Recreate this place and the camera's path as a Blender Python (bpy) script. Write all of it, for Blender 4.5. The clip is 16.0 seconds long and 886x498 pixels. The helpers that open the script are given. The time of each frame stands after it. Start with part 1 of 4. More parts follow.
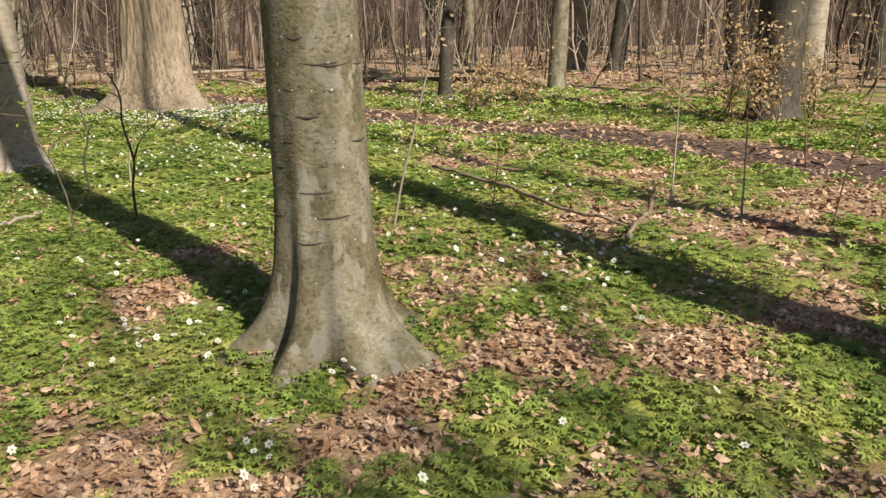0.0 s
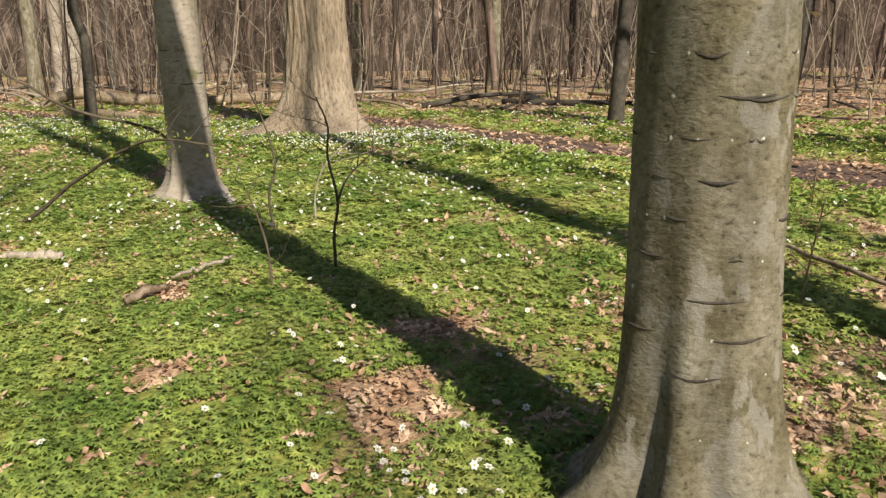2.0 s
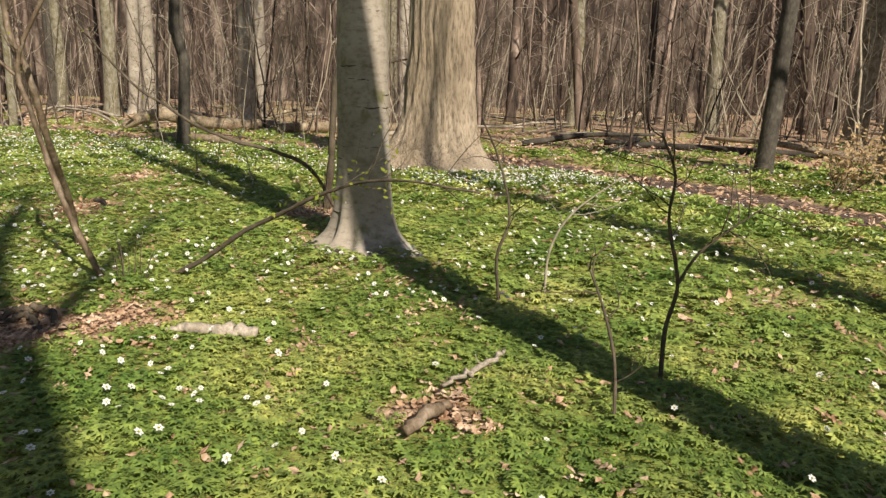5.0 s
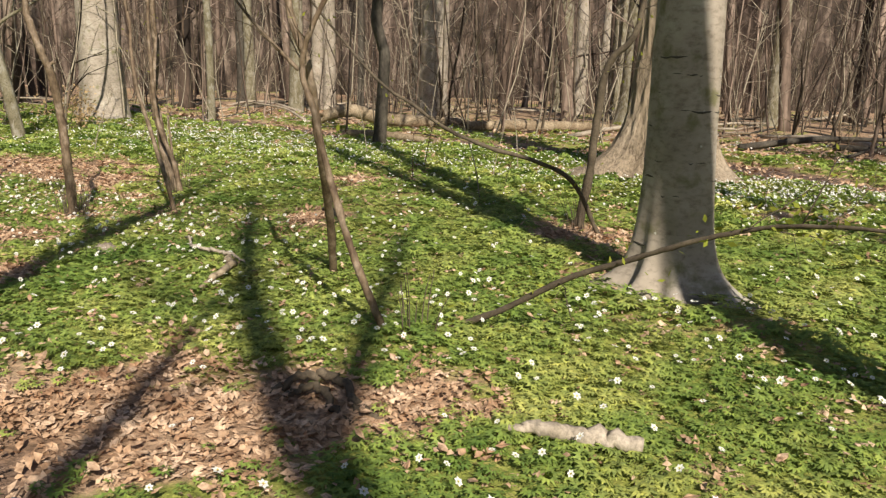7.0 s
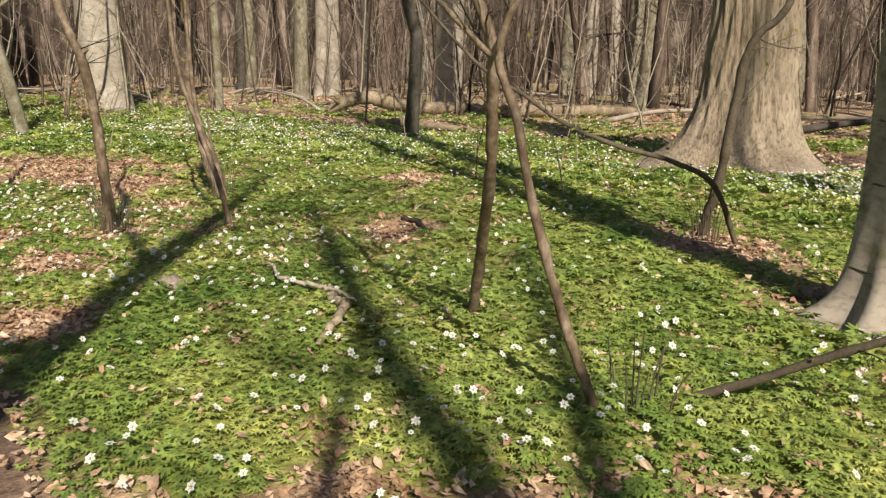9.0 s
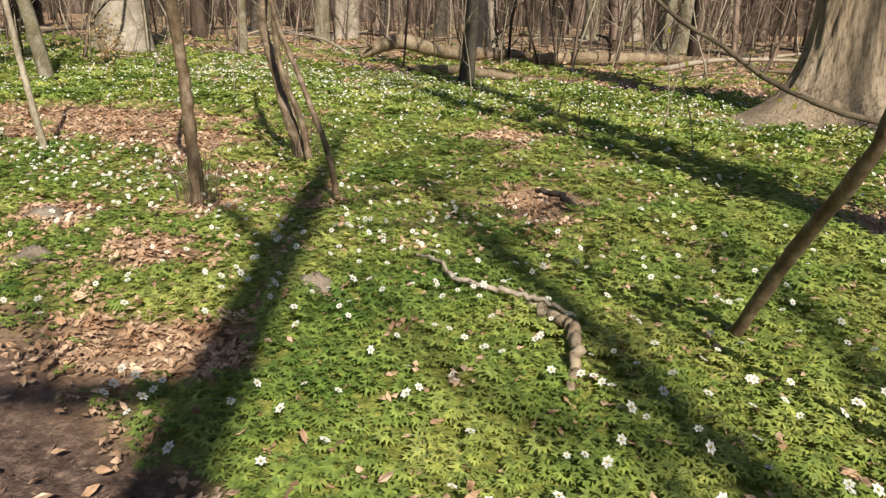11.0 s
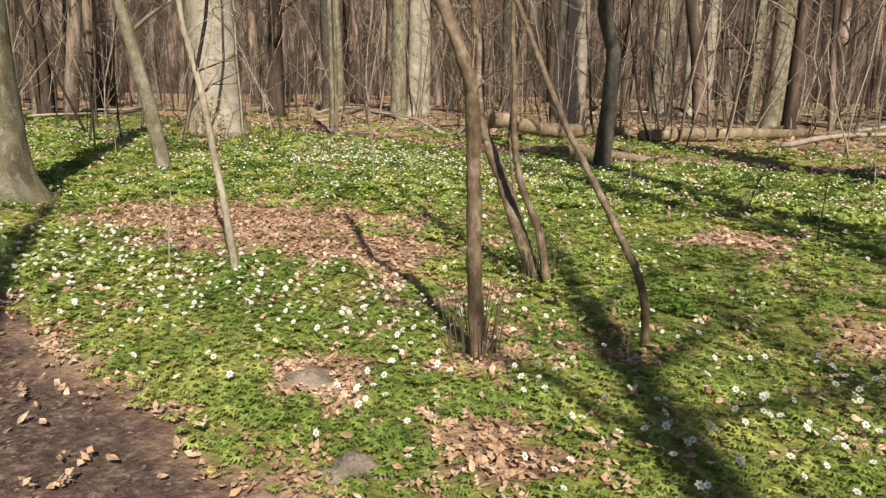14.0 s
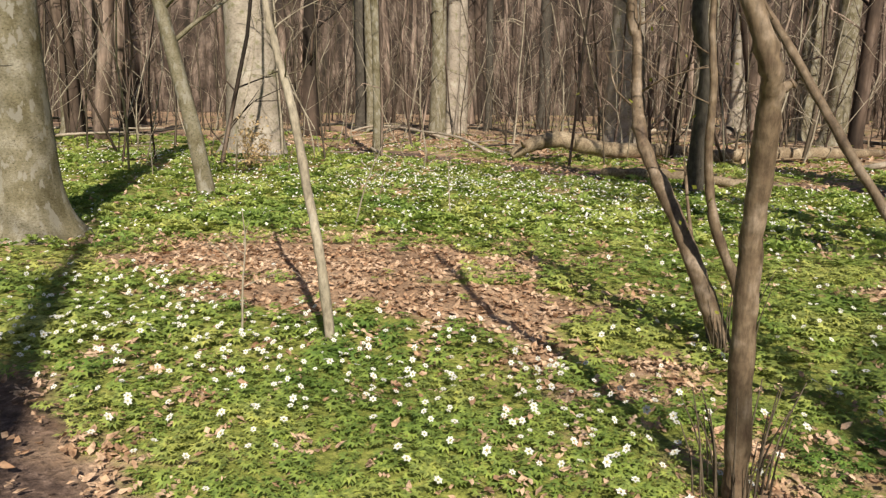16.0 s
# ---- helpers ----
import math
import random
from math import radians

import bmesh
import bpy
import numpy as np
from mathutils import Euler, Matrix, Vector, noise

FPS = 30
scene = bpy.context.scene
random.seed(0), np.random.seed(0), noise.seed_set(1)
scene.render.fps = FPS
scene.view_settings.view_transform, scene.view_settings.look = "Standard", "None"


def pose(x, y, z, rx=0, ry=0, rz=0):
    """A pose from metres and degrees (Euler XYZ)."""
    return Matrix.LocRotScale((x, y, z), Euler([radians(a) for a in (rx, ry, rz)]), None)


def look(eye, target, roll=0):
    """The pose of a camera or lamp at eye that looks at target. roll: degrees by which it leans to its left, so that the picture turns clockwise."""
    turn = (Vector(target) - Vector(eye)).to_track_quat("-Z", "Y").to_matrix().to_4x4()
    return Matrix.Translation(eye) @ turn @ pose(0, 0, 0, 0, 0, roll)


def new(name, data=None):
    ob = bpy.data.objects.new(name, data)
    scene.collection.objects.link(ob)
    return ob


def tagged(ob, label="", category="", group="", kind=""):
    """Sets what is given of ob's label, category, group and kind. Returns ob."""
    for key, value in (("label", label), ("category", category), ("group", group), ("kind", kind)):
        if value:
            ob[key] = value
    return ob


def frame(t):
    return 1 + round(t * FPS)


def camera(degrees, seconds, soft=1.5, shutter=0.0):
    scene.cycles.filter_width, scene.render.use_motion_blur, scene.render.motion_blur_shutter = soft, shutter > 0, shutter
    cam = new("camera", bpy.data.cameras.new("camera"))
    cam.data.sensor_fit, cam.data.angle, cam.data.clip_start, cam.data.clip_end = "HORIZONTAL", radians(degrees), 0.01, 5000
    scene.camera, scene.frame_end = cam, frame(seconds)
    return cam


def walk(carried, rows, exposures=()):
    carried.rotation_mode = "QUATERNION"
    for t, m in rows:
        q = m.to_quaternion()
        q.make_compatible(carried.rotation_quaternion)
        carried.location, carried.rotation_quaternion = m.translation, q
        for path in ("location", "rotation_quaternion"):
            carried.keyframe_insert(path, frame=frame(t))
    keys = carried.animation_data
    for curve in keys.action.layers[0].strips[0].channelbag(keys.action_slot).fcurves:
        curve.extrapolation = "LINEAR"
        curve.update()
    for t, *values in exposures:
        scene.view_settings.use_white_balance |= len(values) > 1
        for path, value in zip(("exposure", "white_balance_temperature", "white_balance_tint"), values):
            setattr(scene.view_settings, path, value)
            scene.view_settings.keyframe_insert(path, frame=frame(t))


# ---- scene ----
cam = camera(61.9, 16.0, soft=1.35)
PATH = [
    (0, (0.251, 0.009, 1.560), (0.033, 2.342, 0.884), -0.8),
    (0.5, (-0.030, 0.285, 1.574), (-0.261, 2.622, 0.913), -0.5),
    (1, (-0.260, 0.615, 1.564), (-0.645, 2.939, 0.928), -0.6),
    (1.5, (-0.551, 0.865, 1.577), (-1.138, 3.152, 0.960), -0.4),
    (2, (-0.924, 1.170, 1.558), (-1.525, 3.455, 0.950), -0.7),
    (2.5, (-1.209, 1.482, 1.543), (-1.819, 3.771, 0.959), -0.9),
    (3, (-1.559, 1.667, 1.593), (-2.145, 3.964, 1.021), 0.1),
    (5.5, (-3.540, 2.652, 1.429), (-4.361, 4.898, 0.944), 2.3),
    (6, (-4.008, 2.988, 1.423), (-5.007, 5.158, 0.935), 2.4),
    (6.5, (-4.433, 3.115, 1.418), (-5.597, 5.200, 0.916), 2.7),
    (7, (-4.784, 3.196, 1.437), (-5.946, 5.277, 0.913), 1.9),
    (7.5, (-5.168, 3.437, 1.443), (-6.326, 5.518, 0.916), 1.6),
    (8, (-5.572, 3.568, 1.442), (-6.711, 5.662, 0.917), 1.6),
    (8.5, (-5.919, 3.661, 1.448), (-7.055, 5.751, 0.903), 1.2),
    (10.8, (-7.655, 4.105, 1.402), (-8.757, 6.160, 0.682), 1.7),
    (11, (-7.797, 4.149, 1.402), (-8.900, 6.195, 0.659), 1.8),
    (11.5, (-8.180, 4.171, 1.393), (-9.290, 6.196, 0.606), 1.5),
    (12, (-8.568, 4.139, 1.404), (-9.667, 6.146, 0.556), 1.1),
    (12.5, (-8.923, 4.222, 1.397), (-10.034, 6.238, 0.587), 1.0),
    (13, (-9.274, 4.272, 1.440), (-10.422, 6.282, 0.666), 0.8),
    (13.5, (-9.677, 4.280, 1.498), (-10.875, 6.296, 0.824), 1.2),
    (14, (-10.015, 4.398, 1.532), (-11.256, 6.432, 1.000), 0.8),
    (14.5, (-10.391, 4.652, 1.552), (-11.683, 6.675, 1.116), 0.6),
    (15, (-10.797, 4.806, 1.552), (-12.110, 6.817, 1.126), 0.6),
    (15.5, (-11.161, 4.969, 1.532), (-12.466, 6.985, 1.104), 0.4),
    (16, (-11.514, 5.190, 1.471), (-12.815, 7.198, 0.997), 0.7),
]
walk(cam, [(t, look(eye, target, roll)) for t, eye, target, roll in PATH], [(0.0, 0.55), (5.5, 0.5), (12.5, 0.45), (16.0, 0.42)])

# ---- light: spring sun from behind and to the right, clear sky ----
SUN_EL, SUN_AZ = radians(38), radians(135.5)
TO_SUN = Vector((math.sin(SUN_AZ) * math.cos(SUN_EL), math.cos(SUN_AZ) * math.cos(SUN_EL), math.sin(SUN_EL)))
world = bpy.data.worlds.new("sky")
scene.world = world
world.use_nodes = True
sky = world.node_tree.nodes.new("ShaderNodeTexSky")
sky.sky_type, sky.sun_disc = "NISHITA", False
sky.sun_elevation, sky.sun_rotation = SUN_EL, SUN_AZ
world.node_tree.nodes["Background"].inputs[1].default_value = 0.05
world.node_tree.links.new(sky.outputs[0], world.node_tree.nodes["Background"].inputs[0])
sun = new("sun", bpy.data.lights.new("sun", "SUN"))
sun.data.energy, sun.data.angle, sun.data.color = 5.0, radians(0.6), (1.0, 0.9, 0.74)
sun.matrix_world = look(TO_SUN * 50, (0, 0, 0))


# ---- materials ----
def ramp_node(nt, stops):
    r = nt.nodes.new("ShaderNodeValToRGB")
    while len(r.color_ramp.elements) < len(stops):
        r.color_ramp.elements.new(0.5)
    for e, (p, c) in zip(r.color_ramp.elements, stops):
        e.position, e.color = p, (*c, 1)
    return r


def noise_node(nt, vec, scale, detail=4, rough=0.6, stretch=(1, 1, 1)):
    mp = nt.nodes.new("ShaderNodeMapping")
    mp.inputs["Scale"].default_value = stretch
    nt.links.new(vec, mp.inputs[0])
    n = nt.nodes.new("ShaderNodeTexNoise")
    n.inputs["Scale"].default_value, n.inputs["Detail"].default_value, n.inputs["Roughness"].default_value = scale, detail, rough
    nt.links.new(mp.outputs[0], n.inputs["Vector"])
    return n.outputs["Fac"]


def mixed(nt, kind, fac, a, b):
    m = nt.nodes.new("ShaderNodeMix")
    m.data_type, m.blend_type = "RGBA", kind
    for sock, val in ((m.inputs[0], fac), (m.inputs[6], a), (m.inputs[7], b)):
        if isinstance(val, (int, float)):
            sock.default_value = val
        elif isinstance(val, tuple):
            sock.default_value = (*val, 1)
        else:
            nt.links.new(val, sock)
    return m.outputs[2]


def material(name, broad, fine, scale=2.0, fine_scale=30.0, stretch=(1, 1, 1), fine_stretch=None, rough=0.85, bump=0.3, reach=0.01,
             patch=None, patch_scale=5.0, patch_stretch=(1, 1, 1), patch_at=(0.55, 0.65), thin=0.0, gloss=0.3):
    """broad: ramp at a large scale; fine: ramp multiplied in at a small one; patch: a colour laid over in blotches; thin: share of light let through."""
    m = bpy.data.materials.new(name)
    m.use_nodes = True
    nt = m.node_tree
    p = nt.nodes["Principled BSDF"]
    vec = nt.nodes.new("ShaderNodeTexCoord").outputs["Object"]
    a = ramp_node(nt, broad)
    nt.links.new(noise_node(nt, vec, scale, 4, 0.6, stretch), a.inputs[0])
    f = noise_node(nt, vec, fine_scale, 5, 0.65, fine_stretch or stretch)
    b = ramp_node(nt, fine)
    nt.links.new(f, b.inputs[0])
    col = mixed(nt, "MULTIPLY", 1.0, a.outputs[0], b.outputs[0])
    if patch:
        r = ramp_node(nt, [(patch_at[0], (0, 0, 0)), (patch_at[1], (1, 1, 1))])
        nt.links.new(noise_node(nt, vec, patch_scale, 5, 0.6, patch_stretch), r.inputs[0])
        col = mixed(nt, "MIX", r.outputs[0], col, patch)
    nt.links.new(col, p.inputs["Base Color"])
    p.inputs["Roughness"].default_value = rough
    p.inputs["Specular IOR Level"].default_value = gloss
    if bump:
        bp = nt.nodes.new("ShaderNodeBump")
        bp.inputs["Strength"].default_value, bp.inputs["Distance"].default_value = bump, reach
        nt.links.new(f, bp.inputs["Height"])
        nt.links.new(bp.outputs[0], p.inputs["Normal"])
    if thin:
        tr = nt.nodes.new("ShaderNodeBsdfTranslucent")
        nt.links.new(col, tr.inputs[0])
        mx = nt.nodes.new("ShaderNodeMixShader")
        mx.inputs[0].default_value = thin
        nt.links.new(p.outputs[0], mx.inputs[1])
        nt.links.new(tr.outputs[0], mx.inputs[2])
        nt.links.new(mx.outputs[0], nt.nodes["Material Output"].inputs[0])
    return m


BEECH = material("beech_bark", [(0.32, (0.105, 0.09, 0.05)), (0.46, (0.165, 0.147, 0.098)), (0.6, (0.235, 0.215, 0.165)), (0.72, (0.3, 0.282, 0.235))],
                 [(0.33, (0.4, 0.37, 0.33)), (0.4, (0.8, 0.79, 0.75)), (0.52, (1.0, 1.0, 0.97)), (0.66, (1.25, 1.23, 1.2))], scale=4.5, fine_scale=38, stretch=(1, 1, 0.7),
                 fine_stretch=(1, 1, 1.5), bump=0.8, reach=0.01, patch=(0.255, 0.24, 0.2), patch_scale=8, patch_stretch=(1.2, 1.2, 0.6), patch_at=(0.55, 0.6))
LICHEN = material("white_lichen", [(0.3, (0.5, 0.5, 0.45)), (0.7, (0.68, 0.68, 0.62))], [(0.3, (0.8, 0.8, 0.8)), (0.7, (1.05, 1.05, 1.05))], scale=30, fine_scale=200, bump=0.4, reach=0.002)
PALE_BEECH = material("pale_beech_bark", [(0.3, (0.255, 0.22, 0.178)), (0.55, (0.36, 0.315, 0.266)), (0.75, (0.44, 0.41, 0.35))],
                      [(0.3, (0.6, 0.58, 0.55)), (0.5, (1, 1, 1)), (0.7, (1.1, 1.1, 1.1))], scale=2.5, fine_scale=13, fine_stretch=(1, 1, 1.8), bump=0.4,
                      reach=0.008, patch=(0.19, 0.18, 0.1), patch_scale=4, patch_at=(0.56, 0.68))
OAK = material("oak_bark", [(0.3, (0.26, 0.205, 0.145)), (0.55, (0.4, 0.325, 0.245)), (0.75, (0.5, 0.42, 0.33))],
               [(0.33, (0.42, 0.39, 0.36)), (0.5, (0.9, 0.9, 0.88)), (0.7, (1.15, 1.12, 1.1))], scale=1.2, fine_scale=26, stretch=(1, 1, 0.5),
               fine_stretch=(1, 1, 0.2), bump=1.0, reach=0.05)
DARK_BARK = material("dark_bark", [(0.3, (0.05, 0.042, 0.035)), (0.6, (0.09, 0.08, 0.065)), (0.8, (0.17, 0.15, 0.12))],
                     [(0.3, (0.5, 0.5, 0.5)), (0.6, (1.1, 1.1, 1.1))], scale=4, fine_scale=22, fine_stretch=(1, 1, 0.4), bump=0.7, reach=0.02)
BROWN_BARK = material("sapling_bark", [(0.32, (0.1, 0.066, 0.044)), (0.52, (0.185, 0.136, 0.09)), (0.7, (0.34, 0.27, 0.21))],
                      [(0.3, (0.55, 0.55, 0.55)), (0.6, (1.1, 1.1, 1.1))], scale=9, fine_scale=60, fine_stretch=(1, 1, 0.3), bump=0.7, reach=0.005, rough=0.62)
PALE_BARK = material("pale_sapling_bark", [(0.3, (0.28, 0.24, 0.18)), (0.6, (0.42, 0.37, 0.29)), (0.8, (0.52, 0.48, 0.4))],
                     [(0.3, (0.5, 0.5, 0.5)), (0.6, (1.05, 1.05, 1.05))], scale=5, fine_scale=50, fine_stretch=(1, 1, 0.3), bump=0.5, reach=0.004)
TWIG_DARK = material("twig_bark", [(0.3, (0.07, 0.055, 0.04)), (0.7, (0.15, 0.12, 0.085))], [(0.3, (0.6, 0.6, 0.6)), (0.6, (1.1, 1.1, 1.1))],
                     scale=8, fine_scale=60, bump=0.4, reach=0.003)
DEADWOOD = material("dead_wood", [(0.3, (0.19, 0.14, 0.09)), (0.55, (0.32, 0.255, 0.175)), (0.75, (0.46, 0.39, 0.29))],
                    [(0.35, (0.45, 0.42, 0.4)), (0.55, (1, 1, 1)), (0.7, (1.1, 1.1, 1.1))], scale=3, fine_scale=25, fine_stretch=(1, 1, 1), bump=0.8, reach=0.01)
GREYWOOD = material("grey_dead_wood", [(0.3, (0.29, 0.245, 0.19)), (0.7, (0.5, 0.43, 0.355))], [(0.35, (0.6, 0.6, 0.6)), (0.6, (1.1, 1.1, 1.1))],
                    scale=6, fine_scale=50, bump=0.5, reach=0.005)
FAR_BARK = material("far_bark", [(0.38, (0.026, 0.019, 0.015)), (0.52, (0.105, 0.074, 0.057)), (0.66, (0.36, 0.275, 0.225))],
                    [(0.3, (0.6, 0.6, 0.6)), (0.6, (1.1, 1.1, 1.1))], scale=0.9, fine_scale=5, stretch=(1, 1, 0.12), fine_stretch=(1, 1, 0.4), bump=0)
LEAF = material("anemone_leaf", [(0.32, (0.125, 0.215, 0.045)), (0.5, (0.25, 0.335, 0.082)), (0.68, (0.44, 0.465, 0.145))],
                [(0.32, (0.5, 0.56, 0.62)), (0.48, (1.0, 1.0, 1.0)), (0.66, (1.65, 1.5, 1.3))], scale=1.1, fine_scale=26, bump=0, rough=0.6, thin=0.3, gloss=0.3)
BUD = material("young_leaf", [(0.3, (0.22, 0.26, 0.03)), (0.7, (0.36, 0.38, 0.06))], [(0.3, (0.8, 0.8, 0.8)), (0.7, (1.1, 1.1, 1.1))], bump=0, thin=0.4)
DRY = material("dry_leaf", [(0.3, (0.26, 0.14, 0.08)), (0.46, (0.47, 0.31, 0.2)), (0.64, (0.72, 0.54, 0.4))],
               [(0.34, (0.4, 0.36, 0.33)), (0.5, (0.92, 0.91, 0.9)), (0.66, (1.25, 1.23, 1.2))], scale=5.0, fine_scale=24, bump=0.2, reach=0.003, rough=0.75, thin=0.12)
TRODDEN = material("trodden_leaf", [(0.3, (0.07, 0.045, 0.035)), (0.5, (0.15, 0.1, 0.078)), (0.68, (0.32, 0.23, 0.18))],
                   [(0.34, (0.5, 0.48, 0.46)), (0.5, (0.95, 0.95, 0.95)), (0.66, (1.2, 1.2, 1.2))], scale=9.0, fine_scale=40, bump=0.2, reach=0.003)
HUNG = material("hanging_dry_leaf", [(0.3, (0.5, 0.34, 0.17)), (0.7, (0.68, 0.52, 0.32))], [(0.3, (0.7, 0.7, 0.7)), (0.7, (1.1, 1.1, 1.1))],
                scale=4, fine_scale=30, bump=0, thin=0.35)
PETAL = material("white_petal", [(0.3, (0.8, 0.8, 0.76)), (0.7, (0.86, 0.86, 0.83))], [(0.3, (0.94, 0.94, 0.94)), (0.7, (1, 1, 1))], bump=0, thin=0.25, rough=0.6)
POLLEN = material("yellow_stamens", [(0.3, (0.5, 0.42, 0.06)), (0.7, (0.65, 0.55, 0.1))], [(0.3, (0.8, 0.8, 0.8)), (0.7, (1, 1, 1))], fine_scale=400, bump=0)
MOUND = material("dry_grey_earth", [(0.3, (0.22, 0.18, 0.14)), (0.7, (0.38, 0.32, 0.26))], [(0.3, (0.6, 0.6, 0.6)), (0.7, (1.15, 1.15, 1.15))],
                 scale=8, fine_scale=70, bump=0.8, reach=0.01)


def ground_material():
    m = material("forest_floor", [(0.3, (0.22, 0.135, 0.085)), (0.5, (0.39, 0.26, 0.17)), (0.7, (0.54, 0.39, 0.27))],
                 [(0.3, (0.35, 0.33, 0.3)), (0.5, (0.95, 0.95, 0.95)), (0.72, (1.35, 1.3, 1.25))], scale=1.4, fine_scale=22, bump=0.9, reach=0.03)
    nt = m.node_tree
    p = nt.nodes["Principled BSDF"]
    vec = nt.nodes.new("ShaderNodeTexCoord").outputs["Object"]
    brown = p.inputs["Base Color"].links[0].from_socket
    a = ramp_node(nt, [(0.3, (0.08, 0.09, 0.02)), (0.45, (0.19, 0.22, 0.045)), (0.58, (0.31, 0.33, 0.08)), (0.7, (0.42, 0.36, 0.15))])
    nt.links.new(noise_node(nt, vec, 16, 5, 0.7), a.inputs[0])
    at = nt.nodes.new("ShaderNodeAttribute")
    at.attribute_name = "cover"
    add = nt.nodes.new("ShaderNodeMath")
    add.operation = "MULTIPLY_ADD"
    add.inputs[1].default_value = 1.3
    nt.links.new(at.outputs["Fac"], add.inputs[0])
    n = nt.nodes.new("ShaderNodeMath")
    n.operation = "SUBTRACT"
    n.inputs[1].default_value = 0.62
    nt.links.new(noise_node(nt, vec, 4, 5, 0.7), n.inputs[0])
    nt.links.new(n.outputs[0], add.inputs[2])
    r = ramp_node(nt, [(0.25, (0, 0, 0)), (0.65, (1, 1, 1))])
    nt.links.new(add.outputs[0], r.inputs[0])
    col = mixed(nt, "MIX", r.outputs[0], brown, a.outputs[0])
    at2 = nt.nodes.new("ShaderNodeAttribute")
    at2.attribute_name = "bare"
    e = ramp_node(nt, [(0.34, (0.042, 0.027, 0.022)), (0.5, (0.105, 0.07, 0.056)), (0.64, (0.26, 0.182, 0.145))])
    nt.links.new(noise_node(nt, vec, 14, 8, 0.75), e.inputs[0])
    col = mixed(nt, "MIX", at2.outputs["Fac"], col, e.outputs[0])
    nt.links.new(col, p.inputs["Base Color"])
    return m


FLOOR = ground_material()


# ---- mesh helpers ----
UP = (0, 0, 1)


class Soup:
    """Gathers many small pieces of one mesh."""
    def __init__(self):
        self.v, self.f, self.n = [], [], 0

    def add(self, verts, faces, slot=0):
        verts = np.asarray(verts, float).reshape(-1, 3)
        self.v.append(verts)
        self.f.append((np.asarray(faces, int) + self.n, slot))
        self.n += len(verts)

    def make(self, name, mats, smooth=True):
        me = bpy.data.meshes.new(name)
        v = np.concatenate(self.v)
        me.vertices.add(len(v))
        me.vertices.foreach_set("co", v.ravel())
        sizes = np.concatenate([np.full(len(f), f.shape[1]) for f, _ in self.f])
        slots = np.concatenate([np.full(len(f), k) for f, k in self.f])
        loops = np.concatenate([f.ravel() for f, _ in self.f])
        me.loops.add(len(loops))
        me.loops.foreach_set("vertex_index", loops)
        me.polygons.add(len(sizes))
        me.polygons.foreach_set("loop_start", np.r_[0, np.cumsum(sizes)[:-1]])
        me.polygons.foreach_set("loop_total", sizes)
        for mt in mats if isinstance(mats, (list, tuple)) else [mats]:
            me.materials.append(mt)
        me.polygons.foreach_set("material_index", slots)
        me.polygons.foreach_set("use_smooth", np.full(len(sizes), smooth))
        me.update()
        me.validate()
        return new(name, me)


def rings_faces(rings, n):
    i = np.arange(rings - 1)[:, None] * n
    j = np.arange(n)[None, :]
    k = (j + 1) % n
    return np.stack([i + j, i + k, i + n + k, i + n + j], -1).reshape(-1, 4)


def tube(soup, pts, radii, n=6, slot=0, knobs=0.0, rng=None):
    """A tapering limb along pts, closed at both ends."""
    pts = np.asarray(pts, float)
    d = np.gradient(pts, axis=0)
    d /= np.linalg.norm(d, axis=1)[:, None] + 1e-9
    ref = np.array([0, 0, 1.0]) if abs(d[0][2]) < 0.8 else np.array([1.0, 0, 0])
    u = np.cross(d, ref)
    u /= np.linalg.norm(u, axis=1)[:, None] + 1e-9
    w = np.cross(d, u)
    a = np.arange(n) * 2 * math.pi / n
    rad = np.asarray(radii, float)[:, None] * np.ones(n)
    if knobs and rng is not None:
        rad = rad * (1 + knobs * rng.normal(size=rad.shape))
    v = pts[:, None] + rad[..., None] * (np.cos(a)[None, :, None] * u[:, None] + np.sin(a)[None, :, None] * w[:, None])
    f = rings_faces(len(pts), n)
    soup.add(v, f, slot)
    if n > 3:
        soup.f.append((np.array([[soup.n - n * len(pts) + i for i in range(n)][::-1]]), slot))
        soup.f.append((np.array([[soup.n - n + i for i in range(n)]]), slot))


def bent(pts, steps, rng=None, wob=0.0):
    """A smooth line through a few points."""
    pts = np.asarray(pts, float)
    p = np.vstack([2 * pts[0] - pts[1], pts, 2 * pts[-1] - pts[-2]])
    out = []
    for i in range(1, len(p) - 2):
        for t in np.linspace(0, 1, steps, endpoint=False):
            out.append(0.5 * (2 * p[i] + (p[i + 1] - p[i - 1]) * t + (2 * p[i - 1] - 5 * p[i] + 4 * p[i + 1] - p[i + 2]) * t * t
                              + (3 * p[i] - p[i - 1] - 3 * p[i + 1] + p[i + 2]) * t ** 3))
    out.append(p[-2])
    out = np.array(out)
    if wob and rng is not None:
        out[1:-1] += rng.normal(size=out[1:-1].shape) * wob
    return out


def unit(v):
    return v / (np.linalg.norm(v) + 1e-9)


